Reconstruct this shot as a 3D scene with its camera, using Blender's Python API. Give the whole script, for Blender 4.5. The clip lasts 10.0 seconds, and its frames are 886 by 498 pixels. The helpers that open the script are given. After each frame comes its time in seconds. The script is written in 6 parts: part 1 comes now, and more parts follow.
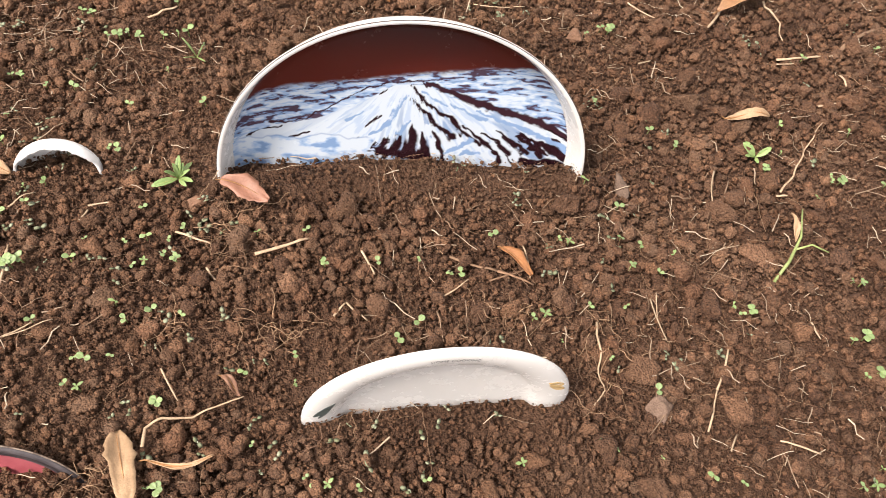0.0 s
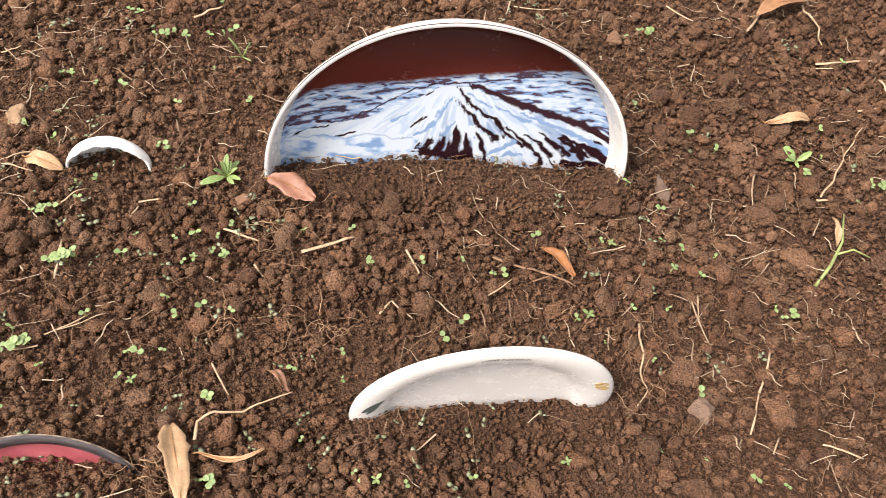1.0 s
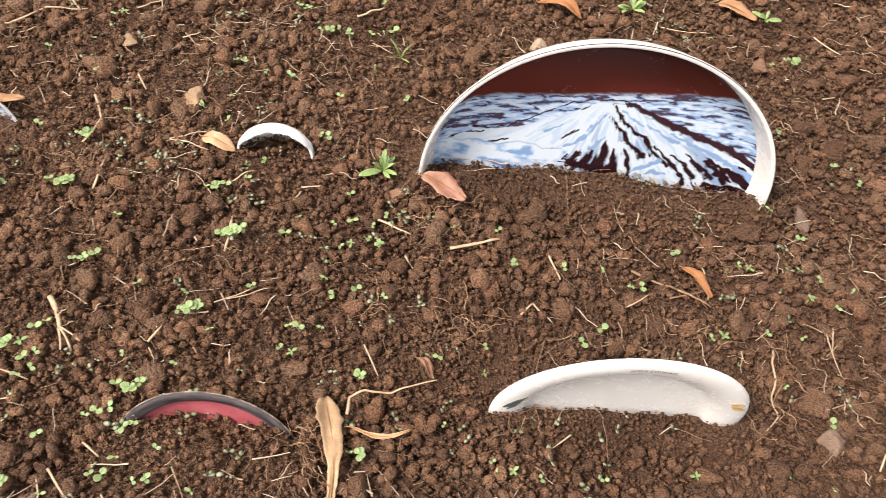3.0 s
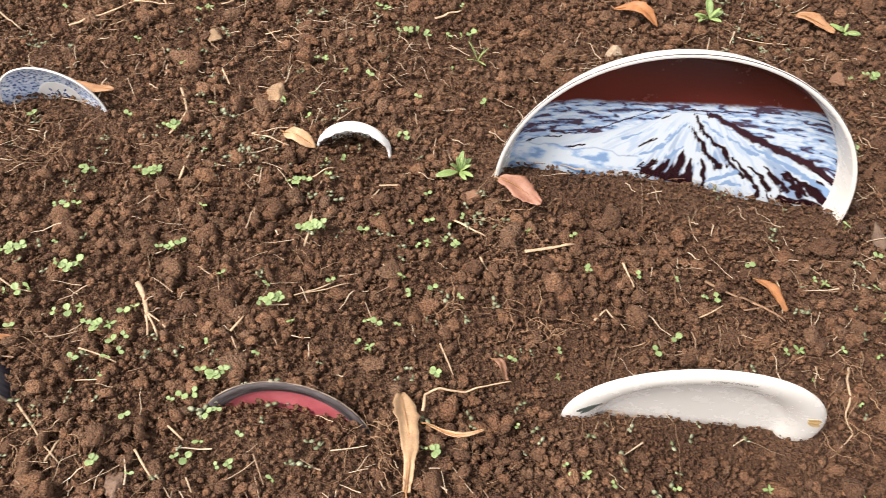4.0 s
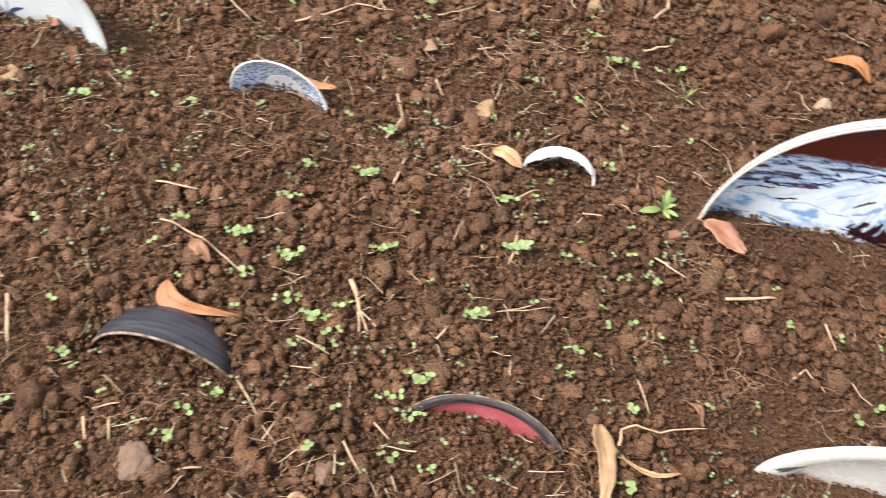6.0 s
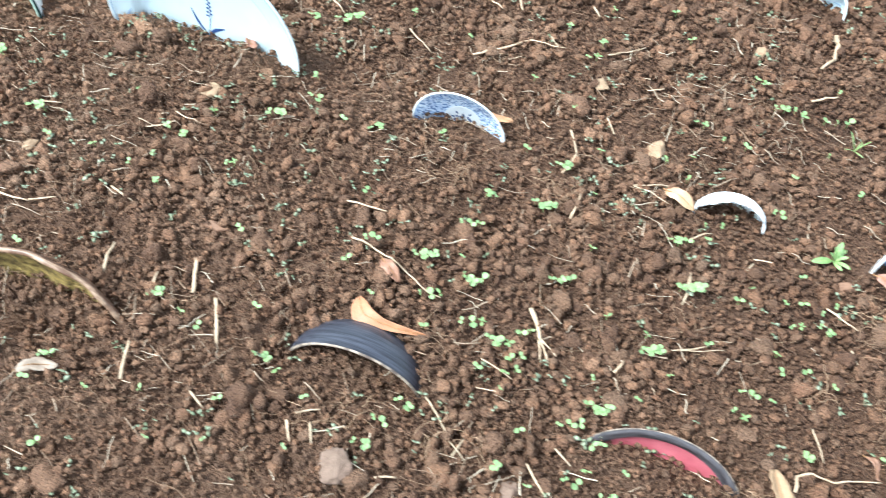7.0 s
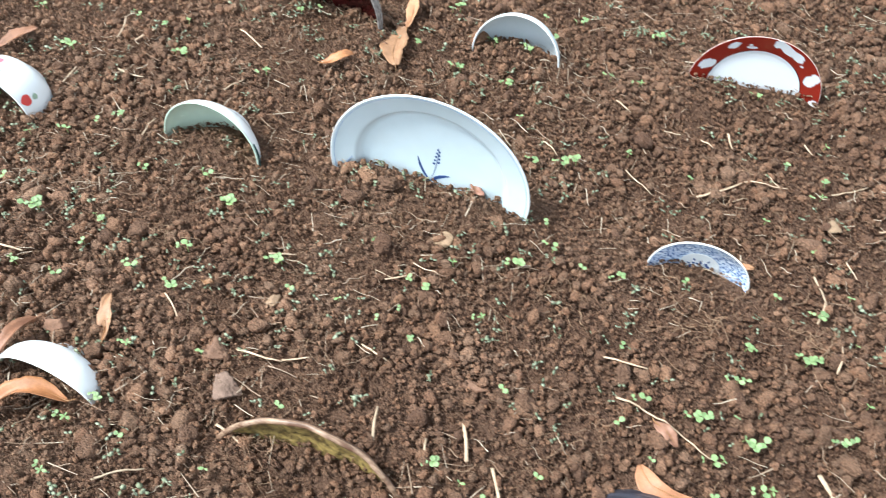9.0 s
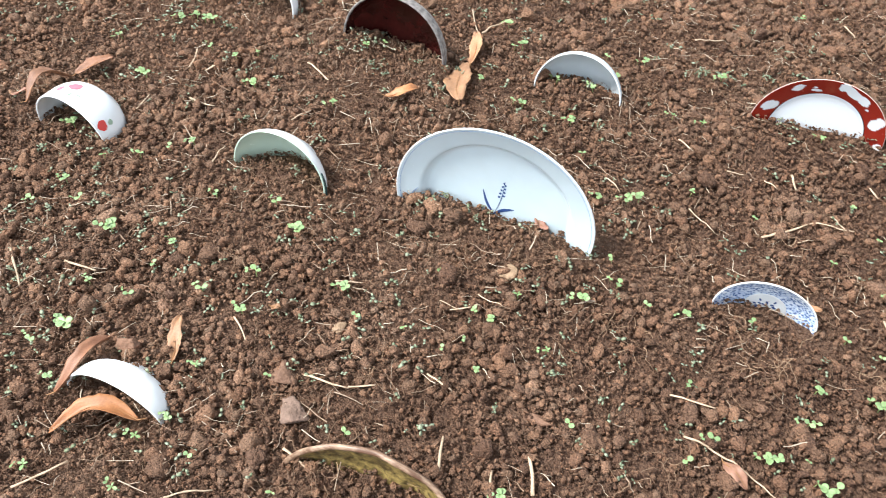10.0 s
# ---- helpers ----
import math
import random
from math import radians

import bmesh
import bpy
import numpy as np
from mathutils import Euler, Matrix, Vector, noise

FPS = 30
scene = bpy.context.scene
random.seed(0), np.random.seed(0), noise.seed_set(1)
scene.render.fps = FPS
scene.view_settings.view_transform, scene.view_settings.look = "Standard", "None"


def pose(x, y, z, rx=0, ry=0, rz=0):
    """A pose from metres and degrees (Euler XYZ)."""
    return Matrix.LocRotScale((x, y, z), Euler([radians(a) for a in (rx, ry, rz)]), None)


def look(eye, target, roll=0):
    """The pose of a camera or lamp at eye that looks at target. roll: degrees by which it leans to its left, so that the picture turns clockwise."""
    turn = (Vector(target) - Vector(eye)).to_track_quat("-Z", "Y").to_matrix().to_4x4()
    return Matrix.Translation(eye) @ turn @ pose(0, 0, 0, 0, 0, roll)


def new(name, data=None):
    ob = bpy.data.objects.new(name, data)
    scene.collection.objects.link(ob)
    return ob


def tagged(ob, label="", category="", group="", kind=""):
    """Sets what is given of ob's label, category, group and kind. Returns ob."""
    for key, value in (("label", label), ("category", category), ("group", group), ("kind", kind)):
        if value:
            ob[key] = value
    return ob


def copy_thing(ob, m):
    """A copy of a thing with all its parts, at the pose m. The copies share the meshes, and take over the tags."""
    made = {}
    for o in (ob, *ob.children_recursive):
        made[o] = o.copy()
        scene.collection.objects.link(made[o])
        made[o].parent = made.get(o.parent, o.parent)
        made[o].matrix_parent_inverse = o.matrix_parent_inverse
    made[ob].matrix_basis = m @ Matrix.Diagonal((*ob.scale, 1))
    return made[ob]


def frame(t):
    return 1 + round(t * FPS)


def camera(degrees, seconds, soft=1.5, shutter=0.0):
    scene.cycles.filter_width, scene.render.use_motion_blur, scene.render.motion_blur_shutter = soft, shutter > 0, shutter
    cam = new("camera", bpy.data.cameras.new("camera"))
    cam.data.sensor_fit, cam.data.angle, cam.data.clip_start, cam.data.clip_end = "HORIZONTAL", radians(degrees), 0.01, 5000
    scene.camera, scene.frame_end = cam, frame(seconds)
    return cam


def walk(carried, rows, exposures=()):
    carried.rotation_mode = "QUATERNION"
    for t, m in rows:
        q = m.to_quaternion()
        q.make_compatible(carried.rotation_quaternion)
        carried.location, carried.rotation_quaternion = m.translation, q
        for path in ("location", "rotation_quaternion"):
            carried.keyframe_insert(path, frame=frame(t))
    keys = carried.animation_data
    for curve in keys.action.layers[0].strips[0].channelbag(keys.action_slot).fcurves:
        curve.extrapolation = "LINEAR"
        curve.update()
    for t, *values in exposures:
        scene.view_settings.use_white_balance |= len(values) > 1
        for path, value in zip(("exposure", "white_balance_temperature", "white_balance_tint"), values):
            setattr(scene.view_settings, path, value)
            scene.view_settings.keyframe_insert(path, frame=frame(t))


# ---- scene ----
# ---- camera ----
cam = camera(58.0, 10.0, soft=0.75, shutter=0.5)
PATH = [
    (0, (0.172, 0.132, 0.72), (0.454, 1.219, -0.935), 11.8),
    (0.5, (0.155, 0.133, 0.724), (0.425, 1.221, -0.932), 11.5),
    (1, (0.139, 0.13, 0.725), (0.386, 1.217, -0.935), 11.1),
    (1.5, (0.119, 0.127, 0.73), (0.337, 1.212, -0.936), 10.8),
    (2, (0.103, 0.121, 0.736), (0.266, 1.213, -0.932), 10.1),
    (2.5, (0.077, 0.116, 0.743), (0.196, 1.207, -0.928), 9.8),
    (4, (0.005, 0.103, 0.757), (0.001, 1.181, -0.927), 8.0),
    (4.5, (-0.022, 0.106, 0.755), (-0.071, 1.175, -0.934), 7.2),
    (5, (-0.049, 0.108, 0.759), (-0.147, 1.174, -0.93), 6.4),
    (5.2, (-0.062, 0.111, 0.761), (-0.171, 1.169, -0.932), 6.4),
    (6.3, (-0.179, 0.068, 0.784), (-0.415, 1.096, -0.915), 6.8),
    (6.5, (-0.204, 0.054, 0.79), (-0.48, 1.075, -0.908), 6.1),
    (7, (-0.28, 0.038, 0.817), (-0.605, 1.05, -0.877), 4.7),
    (7.5, (-0.374, 0.027, 0.819), (-0.718, 1.061, -0.857), 4.1),
    (8, (-0.458, 0.036, 0.815), (-0.81, 1.107, -0.837), 3.7),
    (8.5, (-0.539, 0.031, 0.822), (-0.907, 1.138, -0.802), 3.3),
    (9, (-0.595, 0.014, 0.842), (-1.007, 1.16, -0.745), 2.5),
    (9.5, (-0.624, -0.002, 0.839), (-1.083, 1.172, -0.714), 2.0),
    (10, (-0.637, -0.014, 0.843), (-1.141, 1.169, -0.688), 1.6),
]
EXPOSURES = [(0.0, 0.19, 7050, 15), (4.0, 0.18, 7000, 13), (5.2, 0.18, 7000, 13), (6.2, 0.38, 6750, 11), (6.5, 0.90, 5720, -1), (7.0, 0.87, 5380, -3), (7.5, 0.82, 5270, -2), (8.1, 0.74, 5200, -3), (8.5, 0.54, 5420, -1), (9.0, 0.52, 5660, 1), (10.0, 0.52, 5900, 5)]
walk(cam, [(t, look(eye, target, roll)) for t, eye, target, roll in PATH], EXPOSURES)

# ---- overcast daylight ----
world = bpy.data.worlds.new("overcast_sky")
scene.world = world
world.use_nodes = True
sky = world.node_tree.nodes.new("ShaderNodeTexSky")
sky.sky_type, sky.sun_disc = "NISHITA", False
sky.sun_elevation, sky.sun_rotation = radians(55), radians(244)
veil = world.node_tree.nodes.new("ShaderNodeHueSaturation")
veil.inputs["Saturation"].default_value = 0.22
world.node_tree.links.new(sky.outputs[0], veil.inputs["Color"])
world.node_tree.links.new(veil.outputs[0], world.node_tree.nodes["Background"].inputs[0])
world.node_tree.nodes["Background"].inputs[1].default_value = 0.265
sun = new("sun", bpy.data.lights.new("sun", "SUN"))
sun.data.energy, sun.data.angle, sun.data.color = 5.0, radians(11), (1.0, 0.955, 0.90)
sun.matrix_world = look((0, 0, 3), (0.62, 0.30, 2.0))

# ---- smooth noise ----
class Grain:
    """Value noise over the plane, for arrays."""

    def __init__(self, seed):
        self.table = np.random.default_rng(seed).random((256, 256))

    def at(self, x, y):
        x, y = np.asarray(x, float), np.asarray(y, float)
        i, j = np.floor(x).astype(int), np.floor(y).astype(int)
        u, v = x - i, y - j
        u, v = u * u * (3 - 2 * u), v * v * (3 - 2 * v)
        t = self.table
        a, b = t[i % 256, j % 256], t[(i + 1) % 256, j % 256]
        c, d = t[i % 256, (j + 1) % 256], t[(i + 1) % 256, (j + 1) % 256]
        return (a * (1 - u) + b * u) * (1 - v) + (c * (1 - u) + d * u) * v

    def fractal(self, x, y, octaves=4):
        total, weight = 0, 0
        for k in range(octaves):
            total = total + self.at(np.asarray(x) * 2**k + 17.3 * k, np.asarray(y) * 2**k + 5.1 * k) * 0.5**k
            weight += 0.5**k
        return total / weight


def ramp(a, b, x):
    s = np.clip((np.asarray(x, float) - a) / (b - a), 0, 1)
    return s * s * (3 - 2 * s)


# ---- materials ----
def shader(name):
    m = bpy.data.materials.new(name)
    m.use_nodes = True
    return m, m.node_tree.nodes, m.node_tree.links, m.node_tree.nodes["Principled BSDF"]


def noise_node(nodes, links, scale, detail=4, rough=0.55, vector=None):
    n = nodes.new("ShaderNodeTexNoise")
    n.inputs["Scale"].default_value, n.inputs["Detail"].default_value, n.inputs["Roughness"].default_value = scale, detail, rough
    if vector is not None:
        links.new(vector, n.inputs["Vector"])
    return n


def ramp_node(nodes, links, fac, stops):
    r = nodes.new("ShaderNodeValToRGB")
    while len(r.color_ramp.elements) < len(stops):
        r.color_ramp.elements.new(0.5)
    for e, (p, c) in zip(r.color_ramp.elements, stops):
        e.position, e.color = p, (*c, 1)
    links.new(fac, r.inputs[0])
    return r


def mix_node(nodes, links, fac, a, b, how="MIX"):
    m = nodes.new("ShaderNodeMix")
    m.data_type, m.blend_type = "RGBA", how
    for value, socket in ((fac, m.inputs[0]), (a, m.inputs[6]), (b, m.inputs[7])):
        if hasattr(value, "is_linked"):
            links.new(value, socket)
        elif isinstance(value, tuple):
            socket.default_value = (*value, 1)
        else:
            socket.default_value = value
    return m.outputs[2]


def bump_node(nodes, links, height, out, distance, strength=1.0):
    b = nodes.new("ShaderNodeBump")
    b.inputs["Distance"].default_value, b.inputs["Strength"].default_value = distance, strength
    links.new(height, b.inputs["Height"])
    links.new(b.outputs[0], out.inputs["Normal"])


def soil_material(name, shades, bump, loose=True):
    """Damp brown earth: crumbs, patches and a different shade for each clod."""
    m, nodes, links, out = shader(name)
    place = nodes.new("ShaderNodeNewGeometry")
    patch = noise_node(nodes, links, 9, 5, 0.6, place.outputs["Position"])
    crumb = noise_node(nodes, links, 420, 6, 0.7, place.outputs["Position"])
    base = ramp_node(nodes, links, patch.outputs[0], ((0.28, shades[0]), (0.5, shades[1]), (0.75, shades[2])))
    fine = ramp_node(nodes, links, crumb.outputs[0], ((0.25, (0.45, 0.42, 0.4)), (0.5, (0.95, 0.95, 0.95)), (0.78, (1.6, 1.55, 1.5))))
    col = mix_node(nodes, links, 1.0, base.outputs[0], fine.outputs[0], "MULTIPLY")
    info, hue = nodes.new("ShaderNodeObjectInfo"), nodes.new("ShaderNodeMath")
    hue.operation, hue.inputs[1].default_value = "ADD", 0.0
    links.new(place.outputs["Random Per Island"], hue.inputs[0])
    links.new(info.outputs["Random"], hue.inputs[1])
    wrap = nodes.new("ShaderNodeMath")
    wrap.operation = "FRACT"
    links.new(hue.outputs[0], wrap.inputs[0])
    each = ramp_node(nodes, links, wrap.outputs[0], ((0.0, (0.60, 0.58, 0.58)), (0.3, (0.84, 0.85, 0.84)), (0.45, (1.04, 0.98, 0.93)), (0.6, (0.86, 0.93, 0.96)), (0.8, (1.08, 1.09, 1.06)), (0.93, (1.18, 1.14, 1.06)), (1.0, (1.34, 1.37, 1.36))))
    # uneven light along the row put into the soil colour: lighter, greyer towards -x
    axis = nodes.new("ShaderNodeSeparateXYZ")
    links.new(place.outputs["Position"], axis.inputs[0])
    # dry only runs 0 to 1 along -x and steers this painted brightness
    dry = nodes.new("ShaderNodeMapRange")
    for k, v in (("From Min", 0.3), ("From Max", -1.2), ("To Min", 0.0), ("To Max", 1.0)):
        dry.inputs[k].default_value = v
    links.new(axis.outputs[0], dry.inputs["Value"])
    row_light = ramp_node(nodes, links, dry.outputs[0], ((0.0, (0.93, 0.91, 0.90)), (1.0, (1.22, 1.25, 1.26))))
    col = mix_node(nodes, links, 1.0, col, row_light.outputs[0], "MULTIPLY")
    if loose:
        col = mix_node(nodes, links, 1.0, col, each.outputs[0], "MULTIPLY")
    links.new(col, out.inputs["Base Color"])
    out.inputs["Roughness"].default_value = 0.86
    out.inputs["Specular IOR Level"].default_value = 0.3
    grit = noise_node(nodes, links, 330, 7, 0.72, place.outputs["Position"])
    shift = mix_node(nodes, links, 0.0022, place.outputs["Position"], grit.outputs["Color"], "ADD")
    total = grit.outputs[0]
    for scale, weight in ((210, 1.2), (520, 0.9)):
        cell = nodes.new("ShaderNodeTexVoronoi")
        cell.inputs["Scale"].default_value = scale
        links.new(shift, cell.inputs["Vector"])
        add = nodes.new("ShaderNodeMath")
        add.operation, add.inputs[1].default_value = "MULTIPLY_ADD", -weight
        links.new(cell.outputs["Distance"], add.inputs[0])
        links.new(total, add.inputs[2])
        total = add.outputs[0]
    bump_node(nodes, links, total, out, bump, 1.0)
    return m


def plain_material(name, color, rough=0.6, spread=0.25, scale=60, bump=0.0, sub=0.0):
    """A matt natural surface with blotches at two scales and a shade of its own for each object."""
    m, nodes, links, out = shader(name)
    tex = nodes.new("ShaderNodeTexCoord")
    big = noise_node(nodes, links, scale, 4, 0.6, tex.outputs["Object"])
    small = noise_node(nodes, links, scale * 9, 4, 0.6, tex.outputs["Object"])
    low, high = 1 - spread, 1 + spread
    a = ramp_node(nodes, links, big.outputs[0], ((0.3, (low, low * 0.96, low * 0.9)), (0.7, (high, high, high))))
    b = ramp_node(nodes, links, small.outputs[0], ((0.3, (low, low, low)), (0.7, (high, high, high))))
    info = nodes.new("ShaderNodeObjectInfo")
    c = ramp_node(nodes, links, info.outputs["Random"], ((0.0, (0.78, 0.8, 0.78)), (1.0, (1.2, 1.18, 1.15))))
    col = mix_node(nodes, links, 1.0, color, a.outputs[0], "MULTIPLY")
    col = mix_node(nodes, links, 0.6, col, b.outputs[0], "MULTIPLY")
    col = mix_node(nodes, links, 1.0, col, c.outputs[0], "MULTIPLY")
    links.new(col, out.inputs["Base Color"])
    out.inputs["Roughness"].default_value = rough
    if bump:
        bump_node(nodes, links, small.outputs[0], out, bump)
    if sub:
        out.inputs["Subsurface Weight"].default_value = sub
        out.inputs["Subsurface Radius"].default_value = (0.002, 0.003, 0.001)
    return m


def island_material(name, low, high, rough=0.7):
    """Many small pieces in one mesh, each with a shade between two colours."""
    m, nodes, links, out = shader(name)
    place = nodes.new("ShaderNodeNewGeometry")
    col = ramp_node(nodes, links, place.outputs["Random Per Island"], ((0.0, low), (1.0, high)))
    small = noise_node(nodes, links, 500, 3, 0.6, place.outputs["Position"])
    tone = ramp_node(nodes, links, small.outputs[0], ((0.3, (0.75, 0.75, 0.75)), (0.7, (1.15, 1.15, 1.15))))
    links.new(mix_node(nodes, links, 1.0, col.outputs[0], tone.outputs[0], "MULTIPLY"), out.inputs["Base Color"])
    out.inputs["Roughness"].default_value = rough
    return m


def glaze_material(name, color, rough=0.14, dirt=0.25, attribute=""):
    """Glazed ware with faint unevenness and specks of splashed earth."""
    m, nodes, links, out = shader(name)
    tex = nodes.new("ShaderNodeTexCoord")
    if attribute:
        paint = nodes.new("ShaderNodeAttribute")
        paint.attribute_name = attribute
        col = paint.outputs["Color"]
    else:
        cloud = noise_node(nodes, links, 25, 3, 0.5, tex.outputs["Object"])
        tone = ramp_node(nodes, links, cloud.outputs[0], ((0.3, (0.95, 0.95, 0.94)), (0.7, (1.0, 1.0, 1.0))))
        col = mix_node(nodes, links, 1.0, color, tone.outputs[0], "MULTIPLY")
    speck = noise_node(nodes, links, 260, 3, 0.6, tex.outputs["Object"])
    film = noise_node(nodes, links, 38, 5, 0.7, tex.outputs["Object"])
    spot = ramp_node(nodes, links, speck.outputs[0], ((0.70, (0, 0, 0)), (0.76, (1, 1, 1))))
    veil = ramp_node(nodes, links, film.outputs[0], ((0.5, (0, 0, 0)), (0.85, (0.5, 0.5, 0.5))))
    both = mix_node(nodes, links, 1.0, spot.outputs[0], veil.outputs[0], "MULTIPLY")
    amount = nodes.new("ShaderNodeMath")
    amount.operation = "MULTIPLY"
    amount.inputs[1].default_value = dirt * 2.5
    links.new(both, amount.inputs[0])
    links.new(mix_node(nodes, links, amount.outputs[0], col, (0.16, 0.10, 0.065)), out.inputs["Base Color"])
    wear = ramp_node(nodes, links, film.outputs[0], ((0.35, (rough, rough, rough)), (0.75, (rough + 0.16, rough + 0.16, rough + 0.16))))
    links.new(wear.outputs[0], out.inputs["Roughness"])
    bump_node(nodes, links, film.outputs[0], out, 0.0001, 0.4)
    return m


def lacquer_material(name, dark, light, scale=(40, 40, 40), rough=0.45):
    """Worn lacquer with brushed streaks."""
    m, nodes, links, out = shader(name)
    tex = nodes.new("ShaderNodeTexCoord")
    stretch = nodes.new("ShaderNodeMapping")
    stretch.inputs["Scale"].default_value = scale
    links.new(tex.outputs["Object"], stretch.inputs["Vector"])
    streak = noise_node(nodes, links, 1.0, 6, 0.65, stretch.outputs[0])
    col = ramp_node(nodes, links, streak.outputs[0], ((0.38, dark), (0.72, light)))
    links.new(col.outputs[0], out.inputs["Base Color"])
    out.inputs["Roughness"].default_value = rough
    bump_node(nodes, links, streak.outputs[0], out, 0.0006, 0.6)
    return m


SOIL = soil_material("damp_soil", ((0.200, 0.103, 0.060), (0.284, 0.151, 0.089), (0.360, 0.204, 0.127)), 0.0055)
# darker copy for the ground sheet: shade between the clods put into its colour
SHADED_FINE_SOIL = soil_material("shaded_fine_damp_soil", ((0.158, 0.082, 0.048), (0.216, 0.116, 0.069), (0.270, 0.153, 0.094)), 0.0090, False)
WHITE = glaze_material("white_glaze", (0.78, 0.77, 0.75))
CREAM_WHITE = glaze_material("warm_white_glaze", (0.76, 0.745, 0.72), 0.2, 0.04)
CHALK_WHITE = glaze_material("matt_white_glaze", (0.84, 0.83, 0.81), 0.35, 0.3)
PALE_BLUE = glaze_material("pale_blue_glaze", (0.62, 0.70, 0.73), 0.12, 0.15)
GREY_GLAZE = glaze_material("grey_blue_glaze", (0.66, 0.70, 0.71), 0.15, 0.3)
CELADON = glaze_material("celadon_glaze", (0.60, 0.70, 0.56), 0.15, 0.25)
PAINTED = glaze_material("painted_lacquer", (1, 1, 1), 0.16, 0.12, "paint")
RED_PAINTED = glaze_material("painted_red_glaze", (1, 1, 1), 0.16, 0.08, "paint")
COBALT = glaze_material("cobalt_paint", (0.035, 0.07, 0.20), 0.3, 0.05)
BLUE_LINE = glaze_material("thin_blue_line", (0.33, 0.43, 0.60), 0.2, 0.05)
BROWN_LINE = glaze_material("brown_edge", (0.06, 0.035, 0.028), 0.35, 0.1)
INK = glaze_material("dark_ink", (0.04, 0.045, 0.05), 0.4, 0.0)
LEAF_PRINT = glaze_material("grey_green_print", (0.07, 0.09, 0.085), 0.4, 0.0)
TAN_PRINT = glaze_material("tan_print", (0.52, 0.36, 0.17), 0.4, 0.0)
PINK_PRINT = glaze_material("pink_print", (0.62, 0.13, 0.17), 0.35, 0.0)
RED_PRINT = glaze_material("red_print", (0.55, 0.03, 0.02), 0.35, 0.0)
GREEN_PRINT = glaze_material("grey_leaf_print", (0.30, 0.38, 0.27), 0.35, 0.0)
BLACK_LACQUER = lacquer_material("black_lacquer", (0.012, 0.012, 0.018), (0.065, 0.065, 0.085), (14, 14, 300), 0.42)
GREY_LACQUER = lacquer_material("worn_black_lacquer", (0.016, 0.013, 0.016), (0.15, 0.13, 0.135), (18, 18, 500), 0.5)
RED_LACQUER = lacquer_material("red_lacquer", (0.40, 0.085, 0.105), (0.54, 0.15, 0.17), (30, 30, 30), 0.45)
DARK_RED = lacquer_material("dark_red_lacquer", (0.022, 0.004, 0.003), (0.065, 0.010, 0.008), (30, 30, 30), 0.22)
GREY_RIM = lacquer_material("weathered_rim", (0.10, 0.085, 0.075), (0.34, 0.30, 0.27), (120, 120, 120), 0.7)
WORN_WOOD = lacquer_material("bare_worn_lip", (0.09, 0.06, 0.045), (0.40, 0.31, 0.23), (90, 90, 90), 0.65)
BROWN_POT = lacquer_material("brown_stoneware", (0.085, 0.040, 0.022), (0.22, 0.12, 0.07), (35, 35, 200), 0.5)
POT_LIP = lacquer_material("pale_worn_edge", (0.13, 0.065, 0.036), (0.46, 0.31, 0.20), (35, 70, 160), 0.45)
OLIVE_GLAZE = lacquer_material("olive_glaze", (0.06, 0.04, 0.016), (0.44, 0.31, 0.10), (110, 110, 110), 0.3)
LEAF_COLOURS = {
    "pink": (0.26, 0.125, 0.085), "orange": (0.33, 0.140, 0.055), "tan": (0.33, 0.17, 0.085), "cream": (0.44, 0.28, 0.165),
    "brown": (0.23, 0.105, 0.055), "scrap": (0.24, 0.12, 0.075), "peach": (0.32, 0.145, 0.072), "bark": (0.28, 0.21, 0.16),
}
LEAF = {k: plain_material("dry_leaf_" + k, c, 0.55, 0.22, 55, 0.0004) for k, c in LEAF_COLOURS.items()}
RIB = plain_material("leaf_rib", (0.30, 0.15, 0.06), 0.6)
STRAW = plain_material("straw", (0.44, 0.315, 0.21), 0.6, 0.3, 80, 0.0003)
TWIG = plain_material("twig_bark", (0.24, 0.14, 0.085), 0.75, 0.3, 90, 0.0006)
GREEN = plain_material("seedling_green", (0.215, 0.31, 0.125), 0.5, 0.18, 90, 0.0, 0.12)
DULL_GREEN = plain_material("weed_green", (0.195, 0.285, 0.105), 0.5, 0.2, 70, 0.0, 0.1)
STEM = plain_material("pale_stem", (0.30, 0.36, 0.13), 0.5)
STONE = {k: plain_material("stone_" + k, c, 0.75, 0.3, 70, 0.0012) for k, c in
         {"grey": (0.17, 0.108, 0.078), "brown": (0.19, 0.10, 0.06), "tan": (0.31, 0.20, 0.12), "pale": (0.34, 0.26, 0.19)}.items()}
ROOT = island_material("pale_roots", (0.17, 0.09, 0.05), (0.42, 0.26, 0.15))
CHAFF = island_material("straw_bits", (0.24, 0.14, 0.08), (0.58, 0.46, 0.33))
TINY_GREEN = island_material("tiny_cotyledons", (0.15, 0.17, 0.085), (0.33, 0.35, 0.23), 0.7)


